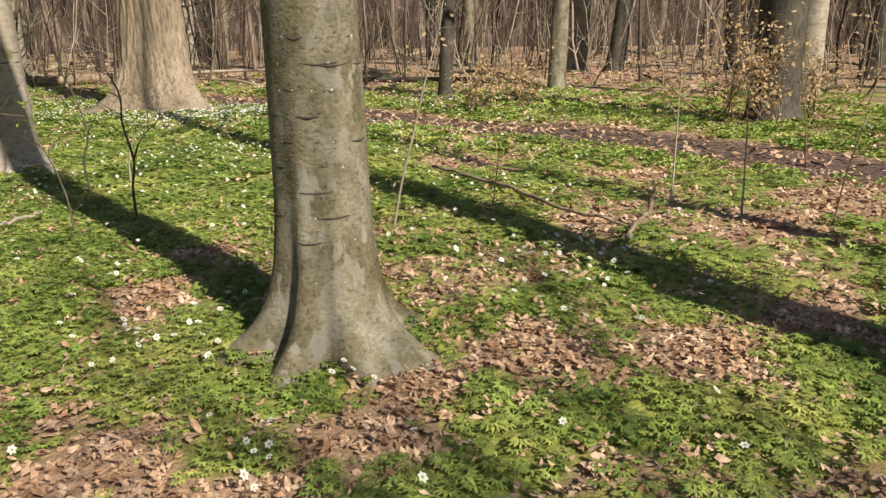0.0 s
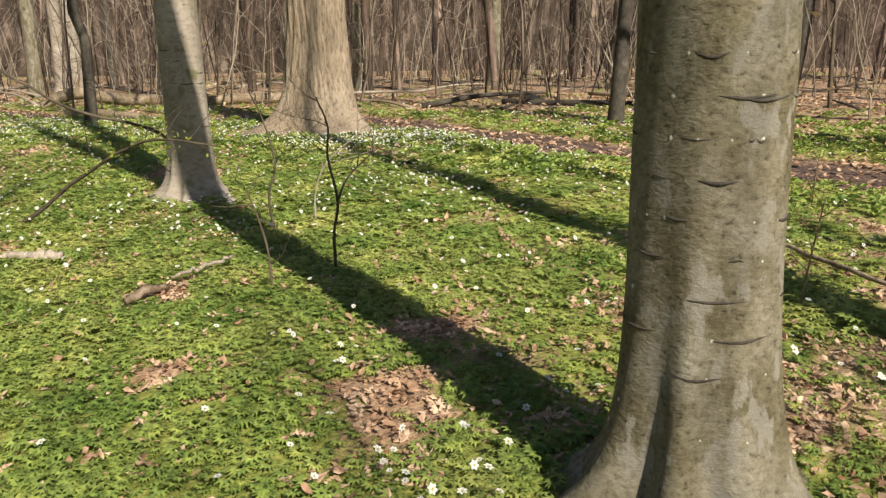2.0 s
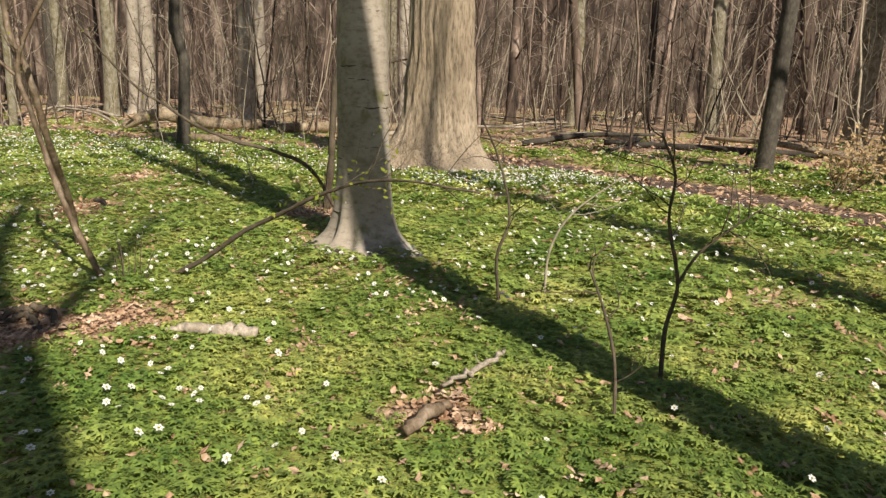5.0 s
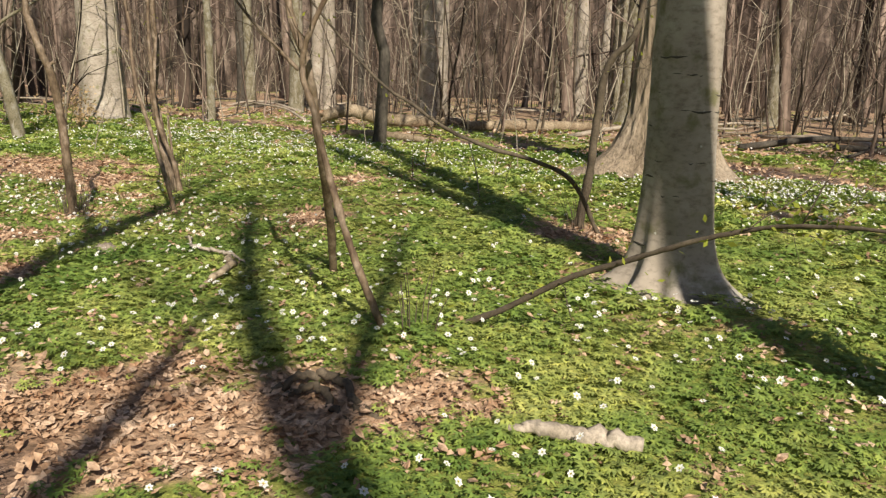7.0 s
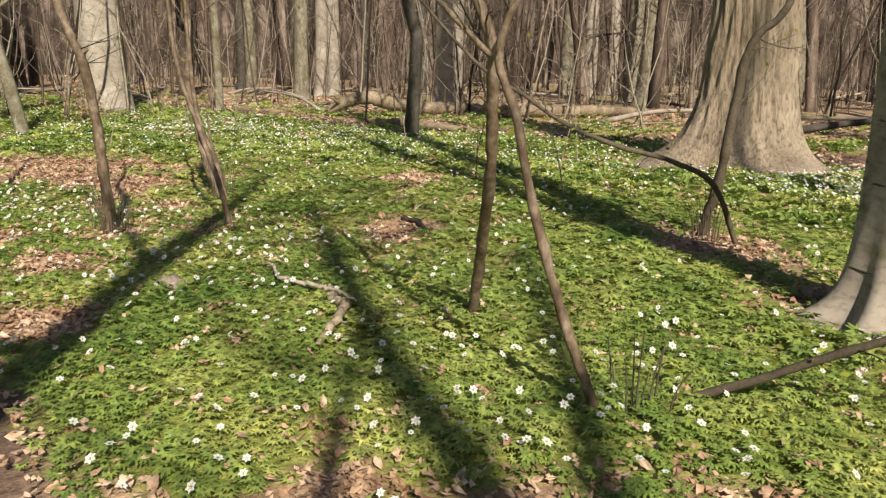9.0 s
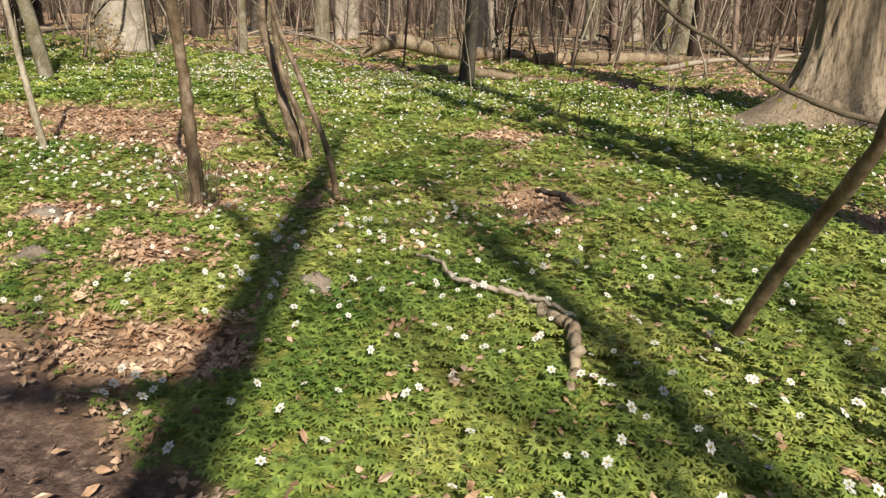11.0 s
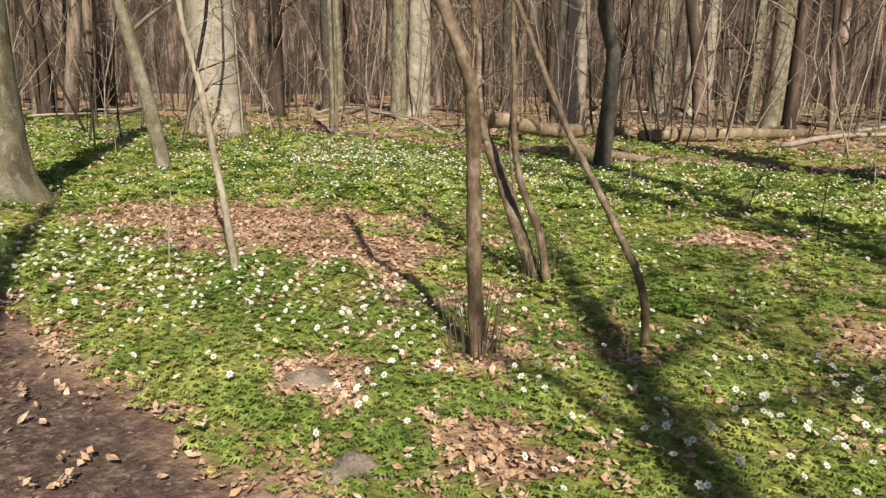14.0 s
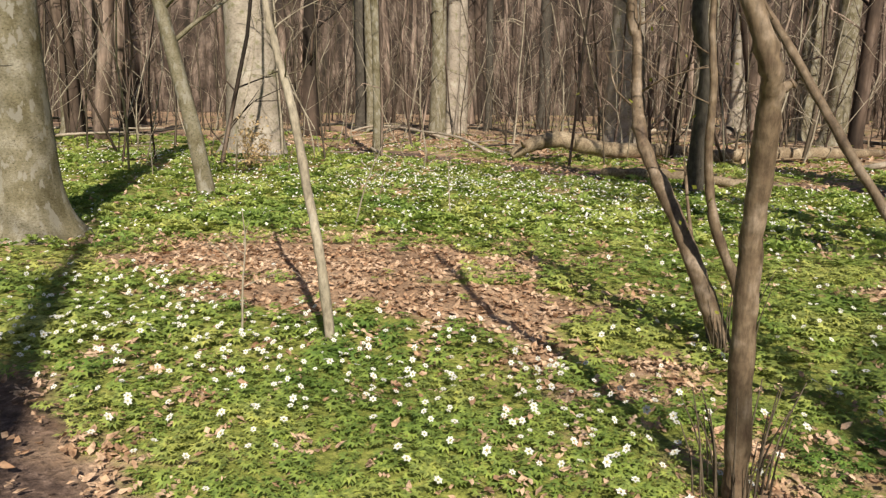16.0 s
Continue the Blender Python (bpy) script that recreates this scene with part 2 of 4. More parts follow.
def limbs(soup, start, way, length, radius, depth, rng, sides=4, droop=0.1):
    """A limb that bends and forks, thinner at each fork."""
    steps = 5
    p, d, pts = np.array(start, float), unit(np.array(way, float)), [np.array(start, float)]
    for _ in range(steps):
        d = unit(d + rng.normal(size=3) * 0.16 + np.array([0, 0, droop]))
        p = p + d * length / steps
        pts.append(p)
    tube(soup, pts, np.linspace(radius, radius * 0.35, steps + 1), sides)
    if depth > 0:
        for i in range(1, steps + 1):
            if rng.random() < 0.85:
                side = unit(np.cross(d, rng.normal(size=3)))
                limbs(soup, pts[i], d * 0.7 + side * 0.9, length * rng.uniform(0.4, 0.65), radius * 0.42, depth - 1, rng, 3, droop)


# ---- the lie of the land ----
def height(x, y):
    x, y = np.asarray(x, float), np.asarray(y, float)
    h = 0.022 * np.sin(0.9 * x + 0.4 * y) + 0.02 * np.sin(-0.5 * x + 1.1 * y + 1.3) + 0.012 * np.sin(2.3 * x + 1.7 * y) + 0.01 * np.sin(3.1 * y - 2.6 * x + 0.6)
    return h + 0.006 * np.sin(7.1 * x + 3) * np.sin(6.3 * y)


TRAIL = [(-5.5, 2.6), (-7.6, 3.95), (-9.6, 4.85), (-11.2, 5.3), (-13.2, 5.85), (-15.2, 6.35), (-18.0, 6.8), (-26.0, 6.6)]
FAR_TRAIL = [(-60.0, 30.0), (-30.0, 24.2), (-27.0, 23.3), (-23.0, 21.9), (-19.0, 20.6), (-14.0, 20.2), (-10.0, 21.2), (-6.0, 18.4), (-2.2, 15.0),
             (1.1, 12.4), (3.3, 10.3), (4.6, 8.2), (8.0, 4.0), (30.0, -10.0)]
WALKED = [(0.3, 0.0), (-1.6, 1.7), (-3.5, 2.7), (-6.0, 3.7), (-8.7, 4.15), (-11.5, 5.2)]


def off_line(x, y, line):
    best = np.full(np.shape(x), 1e9)
    for (ax, ay), (bx, by) in zip(line, line[1:]):
        dx, dy = bx - ax, by - ay
        t = np.clip(((x - ax) * dx + (y - ay) * dy) / (dx * dx + dy * dy), 0, 1)
        best = np.minimum(best, np.hypot(x - ax - t * dx, y - ay - t * dy))
    return best


def ripple(x, y, s=1.0, seed=0.0):
    """Smooth blotches between about -1 and 1."""
    return (np.sin(1.7 * s * x + 2.1 + seed) * np.sin(1.3 * s * y + 0.7 * s * x + seed * 2) + 0.7 * np.sin(3.1 * s * y - 2.3 * s * x + seed * 3)
            * np.sin(2.7 * s * x + 1.1) + 0.5 * np.sin(5.3 * s * x + 4.1 * s * y + seed) * np.sin(4.7 * s * y - 3.9 * s * x)) / 1.6


LITTER = [(-15.4, 10.2, 1.3), (-16.9, 9.8, 1.0), (-14.0, 9.7, 0.8), (-12.5, 7.15, 0.32), (-11.1, 11.9, 0.5), (-7.0, 5.35, 0.75), (-7.7, 4.95, 0.7),
          (-6.5, 6.0, 0.4), (-7.4, 10.6, 0.6), (-2.0, 4.1, 0.32), (0.4, 3.55, 0.35), (1.2, 3.5, 0.36), (-1.4, 2.4, 0.36), (-0.4, 2.65, 0.28),
          (-2.0, 5.15, 0.35), (1.0, 6.3, 0.45), (2.0, 4.1, 0.34), (2.4, 6.2, 0.45), (-10.25, 6.1, 0.42), (-9.8, 9.4, 0.45), (-11.3, 12.0, 0.5),
          (-8.98, 6.45, 0.15), (-11.4, 7.1, 0.25), (-0.2, 3.1, 0.3), (-0.9, 1.9, 0.5), (3.3, 7.2, 0.55), (1.7, 8.6, 0.5), (-0.3, 9.3, 0.5), (-6.2, 8.9, 0.5),
          (-6.7, 9.9, 0.5), (-4.1, 5.5, 0.3), (-3.2, 4.2, 0.22)]
CLUSTERS = [(-6.2, 15.0, 1.4, 120), (-4.7, 14.8, 1.6, 110), (-17.6, 16.4, 3.0, 28), (-14.0, 14.8, 2.2, 25), (-19.8, 16.3, 2.6, 25), (-15.7, 7.8, 0.8, 90),
            (-14.4, 8.05, 0.55, 110), (-13.3, 8.6, 0.7, 70), (-12.5, 7.9, 0.7, 50), (-1.6, 3.55, 0.35, 60), (0.55, 4.85, 0.5, 70), (-3.5, 9.6, 0.8, 40),
            (-0.6, 2.4, 0.25, 50), (-7.6, 6.3, 0.8, 30), (-9.2, 15.3, 1.6, 35), (-9.3, 7.0, 1.0, 26), (-10.5, 7.6, 1.2, 25), (-5.2, 8.0, 1.0, 20), (-16.5, 8.6, 0.9, 50)]


def bare_at(x, y):
    near = np.clip((0.78 + 0.12 * ripple(x, y, 1.6) - off_line(x, y, TRAIL)) / 0.25, 0, 1)
    far = np.clip((1.05 + 0.25 * ripple(x, y, 0.9) - off_line(x, y, FAR_TRAIL)) / 0.4, 0, 1)
    return np.maximum(near, far)


def cover_at(x, y):
    """How much of the ground the anemones hide, 0 to 1."""
    c = 0.74 + 0.32 * ripple(x, y, 0.8) + 0.3 * ripple(x, y, 2.7, 1.0) + 0.3 * ripple(x, y, 6.1, 2.2)
    c = c + 0.26 * np.clip((x + 10) / 1.5, 0, 1) * np.clip((-2.0 - x) / 1.0, 0, 1) * np.clip((13 - y) / 2, 0, 1)
    edge = 0.45 * ripple(x, y, 2.9, 2.0) + 0.35 * ripple(x, y, 7.0, 0.5)
    for px, py, r in LITTER:
        d = np.hypot(x - px, y - py) / r + edge
        c = c - 1.05 * np.clip(1.3 - d, 0, 1)
    c = c - 0.16 * np.clip((x + 0.6) / 2.5, 0, 1) - 0.2 * np.clip((2.6 - y) / 0.8, 0, 1) * (x > -2)
    c = c - 0.55 * np.clip((y - 18.5 + 0.1 * x) / 7, 0, 1)
    return np.clip(c, 0.06, 1) * (1 - bare_at(x, y))


def axis(lo, hi, step, reach):
    out, x, s = list(np.arange(lo, hi, step)), hi, step
    while x < reach:
        out.append(x)
        s *= 1.35
        x += s
    out.append(reach)
    x, s, low = lo, step, []
    while True:
        s *= 1.35
        x -= s
        if x < -reach:
            break
        low.append(x)
    low.append(-reach)
    return np.array(low[::-1] + out)


def build_ground():
    xs, ys = axis(-30, 9, 0.23, 600), axis(-1, 25, 0.23, 600)
    gx, gy = np.meshgrid(xs, ys)
    s = Soup()
    nx = len(xs)
    i = np.arange(len(ys) - 1)[:, None] * nx
    j = np.arange(nx - 1)[None, :]
    f = np.stack([i + j, i + j + 1, i + nx + j + 1, i + nx + j], -1).reshape(-1, 4)
    b = bare_at(gx, gy)
    s.add(np.stack([gx, gy, height(gx, gy) - 0.03 * b], -1), f)
    ob = s.make("ground", FLOOR)
    for key, val in (("cover", cover_at(gx, gy)), ("bare", b)):
        ob.data.attributes.new(key, "FLOAT", "POINT").data.foreach_set("value", val.ravel().astype(np.float32))
    return tagged(ob, "forest floor of brown leaf litter and low green growth", "ground", kind="structure")


build_ground()


# ---- trees ----
def build_tree(name, label, category, pts, radii, mat, roots=(), root_h=0.35, sides=28, ridge=0.0, knots=0.02, crown=0, crown_from=6.0, seed=1, group="", scars=0, fork=2, extra=()):
    """pts: the trunk's line from the ground up; roots: (bearing in degrees, reach, sharpness)."""
    rng = np.random.default_rng(seed)
    base = np.array(pts[0], float)
    base[2] = float(height(base[0], base[1]))
    pts = np.array(pts, float)
    top = pts[-1][2]
    zs = np.r_[-0.25, -0.12, np.arange(0, 0.6, 0.05), np.arange(0.6, 3.2, 0.12), np.linspace(3.3, top, 16)]
    ax = np.interp(zs, pts[:, 2], pts[:, 0]) - base[0]
    ay = np.interp(zs, pts[:, 2], pts[:, 1]) - base[1]
    rr = np.interp(zs, pts[:, 2], radii)
    th = np.arange(sides) * 2 * math.pi / sides
    r = rr[:, None] * np.ones(sides)
    ph = rng.uniform(0, 6.28, 8)
    for k in range(2, 6):
        r *= 1 + knots * np.sin(k * th[None] + ph[k] + zs[:, None] * rng.uniform(0.4, 1.6))
    r *= 1 + knots * 0.6 * np.sin(zs[:, None] * 5.3 + ph[0] + 2 * th[None])
    if ridge:
        q = 11 * th[None] + 1.5 * np.sin(zs[:, None] * 1.1 + ph[1]) + 0.8 * np.sin(zs[:, None] * 3.7 + 2 * th[None])
        r += ridge * (np.abs(np.sin(q)) - 0.5) + ridge * 0.75 * np.abs(np.sin(19 * th[None] + 1.6 * np.sin(zs[:, None] * 2.3 + 3 * th[None])))
    zz = np.clip(zs, 0, None)[:, None]
    for deg, reach, sharp in roots:
        lobe = np.clip(np.cos(th - radians(deg)), 0, 1)[None] ** sharp
        r += lobe * reach * (0.33 * np.exp(-zz / root_h) + 0.67 * np.exp(-zz / (root_h * 0.33)))
    r += rr[0] * 0.12 * np.exp(-zz / (root_h * 0.8))
    v = np.stack([ax[:, None] + r * np.cos(th), ay[:, None] + r * np.sin(th), zs[:, None] * np.ones(sides)], -1)
    thing = new(name)
    thing.location = base
    s = Soup()
    s.add(v, rings_faces(len(zs), sides))
    tr = s.make("trunk", mat)
    tr.parent = thing
    if scars:
        s, dots = Soup(), Soup()

        def on_bark(i, aa, dz=0.0):
            rad = float(np.interp(aa % 6.2832, np.r_[th, 6.2832], np.r_[r[i], r[i][0]]))
            return np.array((ax[i] + rad * math.cos(aa), ay[i] + rad * math.sin(aa), zs[i] + dz))

        for k in range(scars):
            z, a, half = rng.uniform(0.35, 2.9), rng.uniform(3.3, 6.28), rng.uniform(0.012, 0.05) if k % 4 else rng.uniform(0.05, 0.1)
            i = int(np.argmin(abs(zs - z)))
            dip = rng.normal() * 0.006
            line = [on_bark(i, a + t * half / rr[i], dip * (1 - t * t) + 0.003 * math.sin(3 * t + a)) for t in np.linspace(-1, 1, 7)]
            thick = rng.uniform(0.3, 0.8) if k % 4 else rng.uniform(0.8, 1.2)
            tube(s, line, np.array([0.001, 0.004, 0.006, 0.007, 0.006, 0.004, 0.001]) * thick, 5)
        for _ in range(scars // 2):
            i, a, q = int(np.argmin(abs(zs - rng.uniform(0.3, 2.9)))), rng.uniform(3.3, 6.28), rng.uniform(0.005, 0.013)
            mid = on_bark(i, a)
            out, side = np.array((math.cos(a), math.sin(a), 0)), np.array((-math.sin(a), math.cos(a), 0))
            rim = [mid - out * 0.002 + (side * math.cos(b) + np.array(UP) * math.sin(b)) * q * rng.uniform(0.7, 1.2) for b in np.arange(8) * 0.7854]
            dots.add([mid + out * 0.003] + rim, [(0, 1 + b, 1 + (b + 1) % 8) for b in range(8)])
        sc = tagged(s.make("bark_scars", DARK_BARK), "dark horizontal bark scars", kind="stuff")
        sc.parent = thing
        sc = tagged(dots.make("lichen", LICHEN), "small white lichen spots", kind="stuff")
        sc.parent = thing
    if crown:
        s = Soup()
        for k in range(crown):
            z = crown_from + (top - crown_from) * (k + rng.uniform(0, 1)) / crown
            a = rng.uniform(0, 6.28)
            start = (np.interp(z, pts[:, 2], pts[:, 0]) - base[0], np.interp(z, pts[:, 2], pts[:, 1]) - base[1], z)
            rad = float(np.interp(z, pts[:, 2], radii))
            limbs(s, start, (math.cos(a), math.sin(a), 0.75), rng.uniform(2.5, 5.0), rad * 0.38, fork, rng)
        for z, way, length, thick in extra:
            start = np.array((np.interp(z, pts[:, 2], pts[:, 0]) - base[0], np.interp(z, pts[:, 2], pts[:, 1]) - base[1], z))
            limbs(s, start, way, length, thick, 1, rng, 6, 0.0)
        br = tagged(s.make("branches", mat), kind="stuff")
        br.parent = thing
    return tagged(thing, label, category, group)


def straight(x, y, r, top, lean=(0, 0), bow=0.0):
    """Trunk line and radii of a tree that stands at x, y."""
    zs = [z for z in (0, 1.5, 3, 5, 8, 12) if z < top - 0.5] + [top]
    return ([(x + lean[0] * z + bow * math.sin(z * 0.7), y + lean[1] * z, z) for z in zs],
            [r * float(np.interp(z, [0, 1.5, 3, 5, 8, 12], [1.06, 1, 0.97, 0.92, 0.8, 0.6])) for z in zs[:-1]] + [r * 0.16])


def tree(name, label, x, y, r, mat, top=18, lean=(0, 0), bow=0.0, category="tree", **more):
    p, rad = straight(x, y, r, top, lean, bow)
    return build_tree(name, label, category, p, rad, mat, **more)


build_tree("beech_tree", "grey-green smooth-barked beech with spreading root flare among anemones", "tree",
           [(-0.68, 3.63, 0), (-0.7, 3.63, 1.5), (-0.74, 3.62, 3), (-0.82, 3.62, 5.7), (-1.36, 3.6, 8), (-1.95, 3.58, 10), (-3.4, 3.5, 18)],
           [0.24, 0.225, 0.22, 0.2, 0.18, 0.16, 0.05], BEECH,
           roots=[(212, 0.4, 16), (256, 0.42, 40), (300, 0.3, 22), (334, 0.4, 16), (40, 0.3, 8), (120, 0.3, 8), (165, 0.25, 12)], root_h=0.36, sides=96,
           knots=0.014, crown=9, crown_from=9, seed=3, scars=64)
tree("beech_tree", "pale smooth-barked beech trunk rising from splayed roots", -5.91, 8.75, 0.24, PALE_BEECH, lean=(-0.022, 0.0),
     roots=[(202, 0.36, 22), (246, 0.3, 44), (288, 0.27, 44), (318, 0.16, 40), (346, 0.4, 20), (80, 0.3, 6)], root_h=0.3, sides=56, knots=0.015,
     crown=9, crown_from=8, seed=5, scars=34)
tree("oak_tree", "huge old oak with deeply furrowed brown bark and wide buttress", -7.8, 16.8, 0.62, OAK, top=20, lean=(-0.01, 0),
     roots=[(200, 1.15, 7), (222, 0.3, 30), (235, 0.45, 16), (265, 0.35, 14), (300, 0.4, 12), (335, 0.95, 6), (90, 0.6, 4)], root_h=0.85, sides=160, ridge=0.04,
     crown=10, crown_from=7, seed=7)
build_tree("dark_tree", "slim crooked tree with almost black bark", "tree",
           [(-14.7, 17.7, 0), (-14.64, 17.72, 1), (-14.6, 17.74, 2.1), (-14.8, 17.66, 2.8), (-14.75, 17.7, 3.8), (-14.5, 17.6, 7), (-14.6, 17.5, 13)],
           [0.16, 0.14, 0.13, 0.13, 0.12, 0.09, 0.03], DARK_BARK, roots=[(250, 0.08, 6)], root_h=0.2, crown=6, crown_from=4.5, seed=8)
tree("beech_tree", "massive pale beech trunk far back beside the trail", -26.6, 19.2, 0.66, PALE_BEECH, top=22, lean=(-0.02, 0),
     roots=[(200, 0.5, 5), (300, 0.4, 5), (350, 0.45, 5)], root_h=0.9, sides=48, crown=9, crown_from=7, seed=9)
tree("beech_tree", "greenish beech trunk with flared foot beside the trail", -19.55, 9.4, 0.29, BEECH, lean=(-0.05, 0.0),
     roots=[(330, 0.35, 6), (270, 0.25, 8), (200, 0.3, 6), (60, 0.3, 5)], root_h=0.45, sides=48, crown=8, crown_from=7, seed=10, scars=8)
build_tree("young_tree", "young grey-barked tree leaning over the flowers", "tree",
           [(-20.95, 12.9, 0), (-21.1, 12.8, 1.1), (-21.35, 12.7, 2.2), (-21.5, 12.6, 3.0), (-21.6, 12.5, 4.5), (-21.5, 12.4, 9)],
           [0.14, 0.12, 0.11, 0.1, 0.09, 0.03], BEECH, roots=[(300, 0.06, 6)], root_h=0.2, crown=7, crown_from=1.6, seed=11)
tree("slender_tree", "slender dark trunk beside the far trail", -1.45, 19.3, 0.17, DARK_BARK, top=15, lean=(0.05, 0), crown=6, crown_from=5, seed=12, roots=[(270, 0.1, 5)])
tree("slender_tree", "grey forked trunk in the open wood", 1.55, 22.2, 0.24, BEECH, top=16, lean=(0.03, 0), crown=6, crown_from=5, seed=13, roots=[(270, 0.15, 5)])
tree("beech_tree", "thick dark-stained beech trunk by the trail", 4.9, 13.9, 0.4, DARK_BARK, top=18, lean=(0.01, 0), crown=8, crown_from=7, seed=14, roots=[(250, 0.3, 5), (320, 0.2, 6)], sides=40)
tree("beech_tree", "tall pale beech trunk behind a darker one", 7.2, 18.6, 0.29, PALE_BEECH, top=18, crown=7, crown_from=7, seed=15, roots=[(270, 0.15, 5)])
tree("beech_tree", "stout grey beech trunk behind a fallen log", -20.2, 29.6, 0.55, PALE_BEECH, top=20, crown=8, crown_from=7, seed=16, roots=[(270, 0.4, 5), (200, 0.3, 5)], sides=36)
MIDDLE = [(-28.6, 31.0, 0.33, 0.01), (-30.0, 34.2, 0.32, 0.03), (-24.6, 21.9, 0.13, -0.02), (-30.5, 45.0, 0.36, 0.0), (-23.3, 52.0, 0.6, 0.02),
          (-21.0, 54.0, 0.38, 0.02), (-14.7, 38.1, 0.43, 0.03), (-31.2, 39.8, 0.2, 0.0), (-35.8, 34.8, 0.2, -0.03), (-30.8, 36.3, 0.36, 0.0),
          (-34.4, 34.0, 0.28, -0.02), (-35.4, 34.4, 0.3, 0.0), (-16.3, 41.3, 0.4, 0.03), (-20.4, 47.6, 0.4, 0.0), (3.2, 35.0, 0.42, 0.05),
          (4.6, 33.0, 0.36, 0.1), (-40.0, 22.0, 0.35, 0.0), (-34.0, 17.5, 0.25, -0.03), (-2.0, 40.0, 0.35, 0.0), (12.0, 26.0, 0.35, 0.0), (-9.0, 44.0, 0.4, 0.0)]
for k, (x, y, r, l) in enumerate(MIDDLE):
    tree("forest_tree", "bare grey-brown trunk standing in the open wood", x, y, r, (BEECH, PALE_BEECH, BEECH, DARK_BARK)[k % 4], top=18 + k % 5, lean=(l, 0), bow=0.05,
         sides=16, crown=5, crown_from=6, seed=40 + k, roots=[(270, r * 0.6, 4), (180, r * 0.4, 4)], group="trees of the open wood", fork=1)

# trees behind the walker, whose shadows fall into the clearing
tree("beech_tree", "tall beech beside the walked line", 4.5, 0.9, 0.33, BEECH, top=20, lean=(0.15, 0.0), crown=6, crown_from=11, seed=21)
tree("beech_tree", "slim leaning beech beside the walked line", 6.0, 2.0, 0.17, BEECH, top=16, lean=(0.14, 0.0), crown=5, crown_from=10, seed=22)
tree("beech_tree", "slim beech leaning over the walked line", -5.52, -0.91, 0.16, BEECH, top=10.5, lean=(0.18, 0.25), crown=5, crown_from=6.6, seed=24,
     extra=[(5.9, (-1, -0.18, 0.0), 3.0, 0.075), (6.8, (-0.8, 0.5, 0.3), 2.5, 0.06), (5.2, (-0.6, -0.6, 0.3), 2.5, 0.05)])
tree("beech_tree", "low twiggy beech behind the start of the walk", 6.4, -3.9, 0.12, BEECH, top=7.5, crown=20, crown_from=3.9, seed=27)
tree("beech_tree", "thin leaning beech behind the walked line", -3.1, -1.9, 0.1, BEECH, top=7.8, lean=(0.18, 0.25), crown=4, crown_from=5.4, seed=28)
tree("beech_tree", "leaning beech behind the trail", -8.4, 1.9, 0.15, BEECH, top=12, lean=(-0.14, -0.15), crown=5, crown_from=8, seed=25)


def forked_tree():
    thing = new("forked_tree")
    s = Soup()
    base = np.array((1.5, -1.2, 0.0))
    fork = base + np.array((-1.0, -0.65, 8.0))
    tube(s, bent([base - (0, 0, 0.1), base + (-0.4, -0.3, 3), fork], 6), np.linspace(0.19, 0.14, 13), 12)
    tube(s, bent([fork - (0, 0, 0.3), fork + (-0.3, 0.0, 1.5), fork + (-0.5, 0.3, 4.5)], 5), np.linspace(0.14, 0.06, 11), 8)
    tube(s, bent([fork - (0, 0, 0.3), fork + (0.45, 0.3, 1.2), fork + (1.0, 0.75, 3.2)], 5), np.linspace(0.11, 0.04, 11), 8)
    rng = np.random.default_rng(26)
    for k in range(5):
        limbs(s, fork + np.array((-0.4, 0.1, 1.0 + 0.6 * k)), (rng.normal(), rng.normal(), 0.8), 1.8, 0.04, 1, rng)
    t = s.make("trunk", BEECH)
    t.parent = thing
    tagged(thing, "forked beech behind the walked line", "tree")


forked_tree()


# ---- saplings and shoots ----
def sapling(name, label, lines, mat, seed, twigs=5, twig_len=0.5, from_z=0.8, buds=None, bud_count=0, sides=10):
    """lines: (points, thick, thin) for each stem."""
    rng = np.random.default_rng(seed)
    thing = new(name)
    s = Soup()
    fine = Soup()
    tips = []
    for pts, thick, thin in lines:
        pts = np.array(pts, float)
        if pts[0][2] < 0.02:
            pts[0][2] = float(height(pts[0][0], pts[0][1])) - 0.03
        line = bent(pts, 7, rng, thick * 0.05)
        tube(s, line, np.linspace(thick, thin, len(line)) * (1 + 0.07 * rng.normal(size=len(line))), sides, 0, 0.03, rng)
        high = [i for i in range(1, len(line) - 1) if line[i][2] > from_z]
        for i in rng.choice(high, min(twigs, len(high)), replace=False) if high else []:
            d = unit(line[i + 1] - line[i])
            way = d * 0.6 + unit(np.cross(d, rng.normal(size=3)))
            limbs(fine, line[i], way, twig_len * rng.uniform(0.5, 1.3), max(0.004, thin * 0.3), 1, rng, 4, 0.05)
            tips.append(line[i] + way * twig_len * 0.5)
        tips += list(line[::4])
    s.make("stem", mat).parent = thing
    if fine.n:
        tagged(fine.make("twigs", mat), kind="stuff").parent = thing
    if buds and bud_count:
        b = Soup()
        for _ in range(bud_count):
            p = tips[rng.integers(len(tips))] + rng.normal(size=3) * 0.07
            a, w = unit(rng.normal(size=3)), rng.uniform(0.012, 0.03)
            c = unit(np.cross(a, rng.normal(size=3)))
            b.add([p, p + a * w + c * w * 0.5, p + a * 2 * w + np.array((0, 0, 0.2 * w)), p + a * w - c * w * 0.5], [[0, 1, 2, 3]])
        tagged(b.make("leaves", buds), kind="stuff").parent = thing
    return tagged(thing, label, "sapling")


